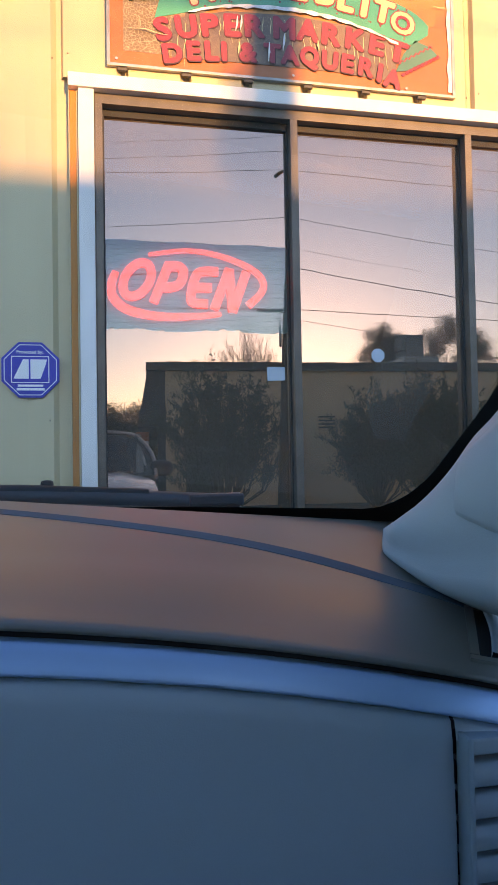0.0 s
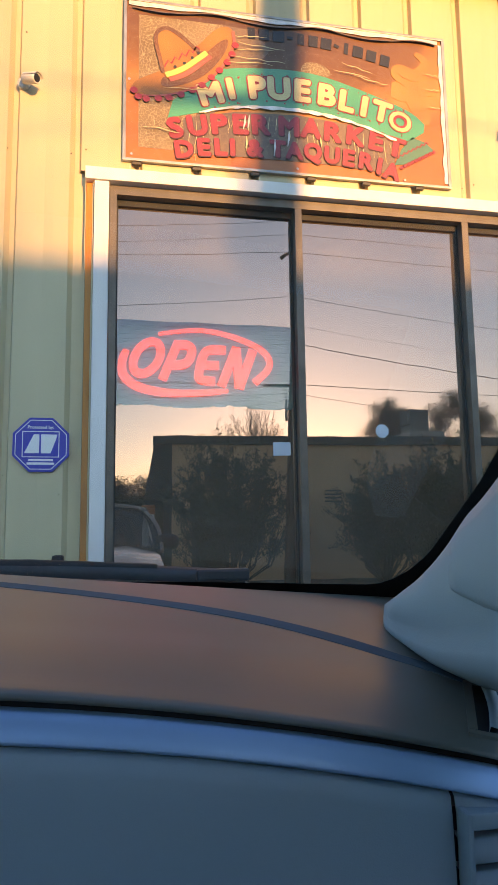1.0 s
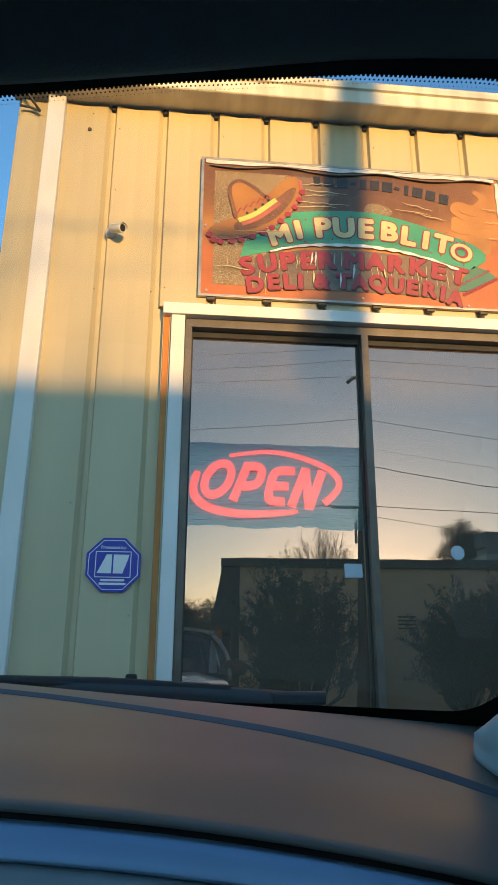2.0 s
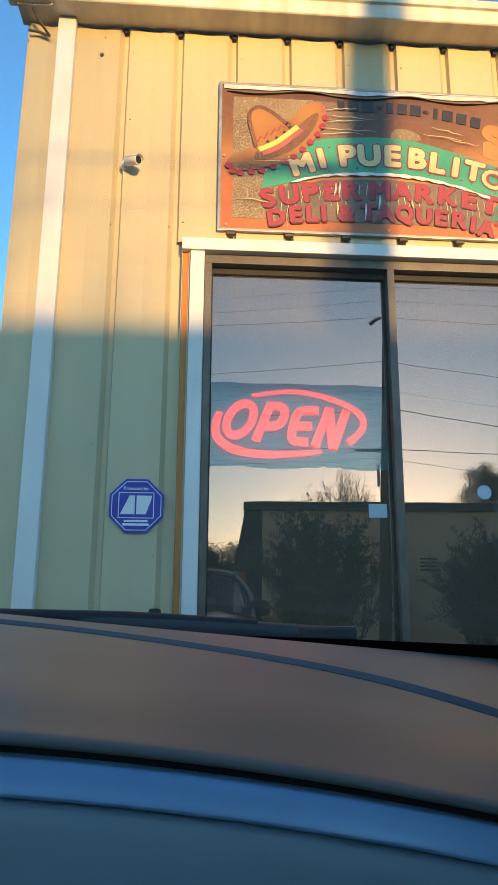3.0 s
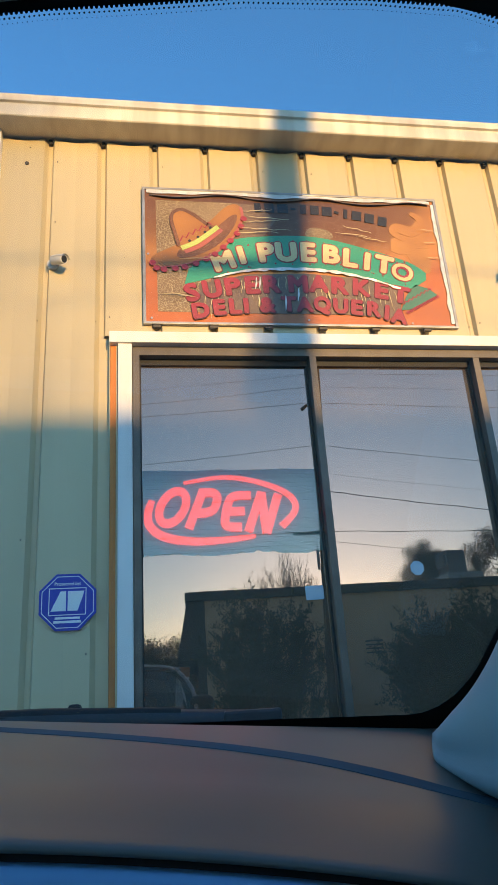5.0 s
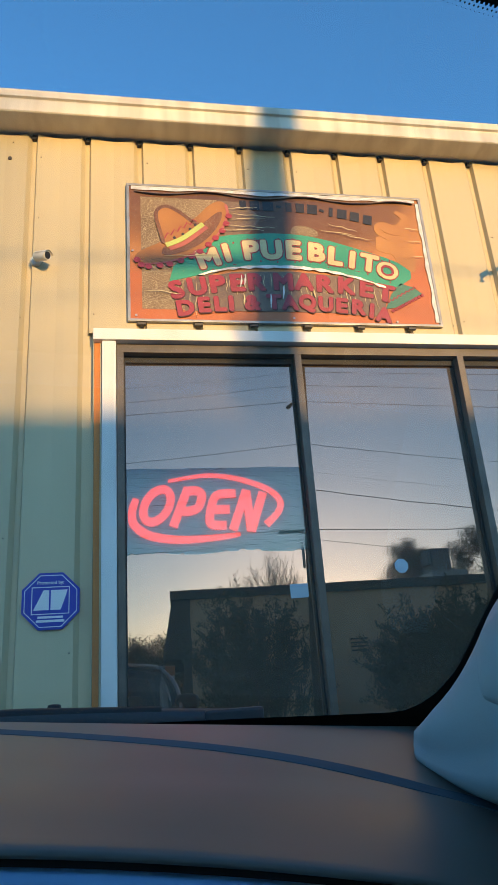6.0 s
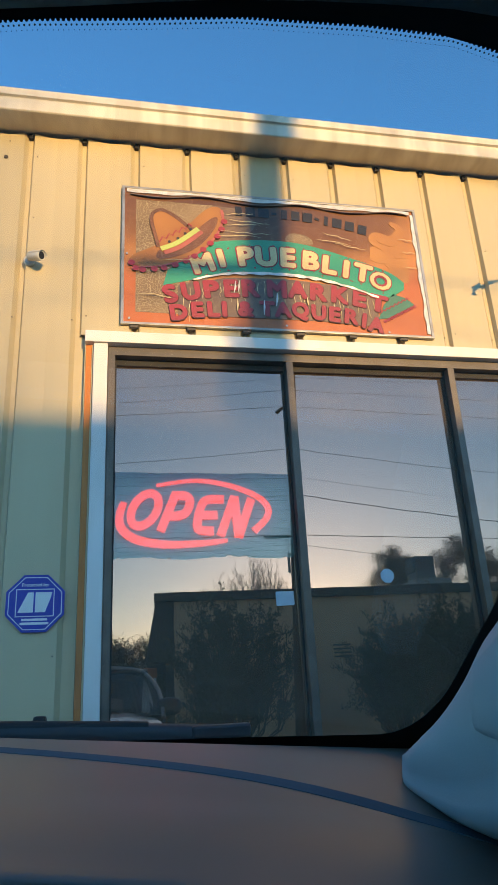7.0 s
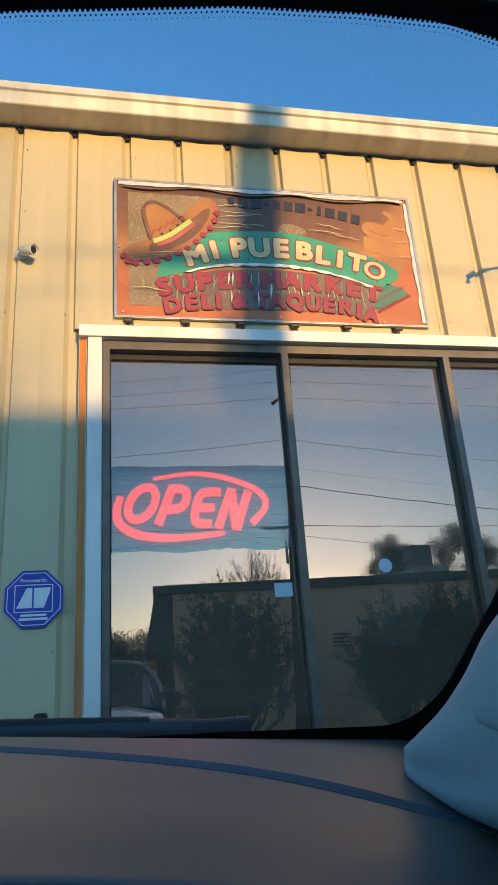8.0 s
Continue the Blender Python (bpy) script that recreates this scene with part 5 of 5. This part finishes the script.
for s in (1, -1):
    flank(s, "fender", [[(0.70, -2.40, 1.30), (0.755, -2.40, 1.24), (0.80, -2.40, 1.05), (0.80, -2.40, 0.45)], [(0.745, -2.0, 1.27), (0.79, -2.0, 1.2), (0.82, -2.0, 1.0), (0.82, -2.0, 0.75)],
                         [(0.755, -1.6, 1.215), (0.79, -1.6, 1.14), (0.82, -1.6, 1.0), (0.82, -1.6, 0.78)], [(0.71, -1.24, 1.065), (0.74, -1.24, 0.98), (0.76, -1.24, 0.85), (0.76, -1.24, 0.45)]], PAINT, "silver fender")
    door = flank(s, "door", [[(0.785, y, 1.28), (0.815, y, 1.20), (0.83, y, 0.9), (0.81, y, 0.45), (0.72, y, 0.36)] for y in (-2.40, -3.4, -4.4, -5.3)], PAINT, "silver door")
    flank(s, "door_lining", [[(0.76, y, 1.27), (0.745, y, 1.1), (0.74, y, 0.5)] for y in (-2.75, -3.4, -4.4, -5.3)], DASH_LOW)
    flank(s, "side_glass", [[(0.775, -2.60, 1.285), (0.62, -3.30, 1.69)], [(0.785, -3.95, 1.285), (0.635, -3.95, 1.71)]], WINDSHIELD).visible_shadow = False
    flank(s, "rear_side_glass", [[(0.785, -3.96, 1.285), (0.635, -3.96, 1.71)], [(0.785, -5.2, 1.285), (0.635, -5.0, 1.70)]], PRIVACY, "dark tinted glass").visible_shadow = False
    bm = bmesh.new()
    tube(bm, [(MID + s * w, y, z) for w, y, z in curve_through([(0.800, -2.56, 1.325), (0.802, -2.78, 1.445), (0.775, -2.96, 1.560), (0.695, -3.14, 1.680), (0.60, -3.27, 1.740), (0.35, -3.36, 1.772)], 4)], 0.018, 10)
    part("pillar", bm, PAINT, car, "silver roof pillar")
    for y in (-3.95, -5.15):
        bm = bmesh.new()
        tube(bm, [(MID + s * 0.77, y, 1.28), (MID + s * 0.64, y, 1.71)], 0.045, 8)
        part("pillar", bm, BLACK_TRIM, car)
    # door mirror
    c = Vector((MID + s * 0.86, -2.74, 1.405))
    bm = bmesh.new()
    bmesh.ops.create_uvsphere(bm, u_segments=20, v_segments=12, radius=1.0)
    for v in bm.verts:
        v.co = Vector((math.copysign(abs(v.co.x) ** 0.7, v.co.x) * 0.105, min(max(v.co.y, -0.45), 1) * 0.07, math.copysign(abs(v.co.z) ** 0.7, v.co.z) * 0.072)) + c
    for f in bm.faces:
        f.smooth = True
    tube(bm, [c + Vector((-s * 0.08, 0.0, -0.05)), c + Vector((-s * 0.13, -0.02, -0.085))], 0.025, 8)
    part("door_mirror", bm, surf("dark_mirror_plastic", (0.05, 0.05, 0.052), rough=0.35), car, "dark grey door mirror")
    for y in (-1.85, -4.6):
        bm = bmesh.new()
        x0, x1 = MID + s * 0.62, MID + s * 0.83
        tube(bm, [(x0, y, 0.35), (x0 + s * 0.02, y, 0.35), (x1 - s * 0.02, y, 0.35), (x1, y, 0.35)], [0.31, 0.35, 0.35, 0.32], 28)
        w = part("wheel", bm, GASKET, car, "black tyre")
        bm = bmesh.new()
        tube(bm, [(x1 - s * 0.004, y, 0.35), (x1 + s * 0.006, y, 0.35)], [0.23, 0.20], 20)
        part("rim", bm, GALV, w)
ROOF_Y = ((-3.30, 1.765), (-3.44, 1.785), (-4.45, 1.80), (-5.2, 1.77))


def roof_skin(u0, u1, y0, y1, drop):
    """A piece of roof (or of its lining, dropped below it) between two widths and two stations."""
    ys, zs = [a for a, _ in ROOF_Y][::-1], [b for _, b in ROOF_Y][::-1]
    wide = lambda y: float(np.interp(y, (-5.2, -3.8, -3.3), (0.70, 0.70, 0.63)))
    return sheet(bmesh.new(), [[(MID + wide(y) * u, y, float(np.interp(y, ys, zs)) - 0.03 * u * u - 0.04 * u ** 8 - drop) for u in np.linspace(u0, u1, 10)] for y in np.linspace(y0, y1, 8)])


# unseen glass panel over the seats, added to let sky light onto the dash
for u0, u1, y0, y1 in ((-1, 1, -3.30, -3.62), (-1, -0.62, -3.62, -4.5), (0.62, 1, -3.62, -4.5), (-1, 1, -4.5, -5.2)):
    part("roof", roof_skin(u0, u1, y0, y1, 0.0), PAINT, car, "silver roof")
    part("roof_lining", roof_skin(u0, u1, y0, y1, 0.035), LINER, car)
part("sunroof", roof_skin(-0.62, 0.62, -3.62, -4.5, 0.0), WINDSHIELD, car).visible_shadow = False
lip_rows = []
for a, b in ((-0.012, 0.006), (-0.012, -0.006), (-0.004, -0.011), (0.010, -0.012), (0.030, -0.006), (0.060, 0.004), (0.30, 0.038)):
    lip_rows.append([(x, shield(x, border_top(min(max(x, -0.05), 0.43)))[1] - 0.020 - a, shield(x, 1.0)[2] + b - 0.004 + float(np.interp(x, (0.12, 0.20, 0.26, 0.32), (0, 0.003, 0.008, 0.010)))) for x in np.linspace(-0.80, 0.56, 40)])
part("headliner", sheet(bmesh.new(), lip_rows), LINER, car, "dark grey cloth headliner")
part("tailgate", boxed(MID - 0.76, -5.36, 0.4, MID + 0.76, -5.30, 1.25, bevel=0.02), PAINT, car)
part("rear_glass", sheet(bmesh.new(), [[(MID - 0.70, -5.30, 1.25), (MID + 0.70, -5.30, 1.25)], [(MID - 0.58, -5.15, 1.75), (MID + 0.58, -5.15, 1.75)]]), PRIVACY, car).visible_shadow = False
part("floor_pan", boxed(MID - 0.78, -5.3, 0.30, MID + 0.78, -1.3, 0.36), BLACK_TRIM, car)
part("bumper", boxed(MID - 0.76, -1.26, 0.35, MID + 0.76, -1.16, 0.80, bevel=0.03), BLACK_TRIM, car)
part("grille", boxed(MID - 0.66, -1.255, 0.80, MID + 0.66, -1.20, 1.06, bevel=0.02), BLACK_TRIM, car)
part("firewall", boxed(MID - 0.74, -2.62, 0.36, MID + 0.74, -2.56, 1.34), BLACK_TRIM, car)

# seats
def seat(name, x, y, half, label):
    bm = box(bmesh.new(), x - half, y - 0.12, 0.75, x + half, y, 1.28, bevel=0.05)
    box(bm, x - half, y - 0.02, 0.55, x + half, y + 0.50, 0.75, bevel=0.05)
    box(bm, x - 0.13, y - 0.11, 1.31, x + 0.13, y - 0.02, 1.50, bevel=0.04)
    return part(name, bm, LINER, car, label)


for x, y, half in ((0.22, -3.95, 0.25), (-0.52, -3.95, 0.25), (MID, -4.95, 0.62)):
    seat("seat", x, y, half, "grey cloth seat")

# wiper: arm, blade, and a washer jet on the cowl
wiper = part("wiper_arm", tube(bmesh.new(), [(-0.62, -2.44, 1.392), (-0.2, -2.435, 1.398), (0.10, -2.43, 1.394), (0.28, -2.43, 1.386)], [0.010, 0.010, 0.009, 0.007], 8), BLACK_TRIM, car, "black wiper arm")
bm = bmesh.new()
sheet(bm, [[(x, -2.43 + a, 1.403 - 0.030 * max(x, 0) - 0.055 * max(x, 0) ** 2 + b) for x in np.linspace(-0.55, 0.412, 26)] for a, b in ((0.008, -0.022), (0.010, -0.008), (0.0, 0.0), (-0.010, -0.006), (-0.006, -0.022))])
WIPER = surf("grey_black_wiper_plastic", (0.030, 0.037, 0.044), (0.024, 0.030, 0.036), 0.42, scale=9, bump=0.03)
part("blade", bm, WIPER, wiper, "black rubber wiper blade")
bm = bmesh.new()
box(bm, 0.338, -2.444, 1.366, 0.418, -2.418, 1.384, bevel=0.004)
part("blade_end", bm, WIPER, wiper)
bm = bmesh.new()
box(bm, 0.122, -2.355, 1.345, 0.140, -2.325, 1.4065, bevel=0.005)
part("washer_jet", bm, BLACK_TRIM, car, "black washer jet")
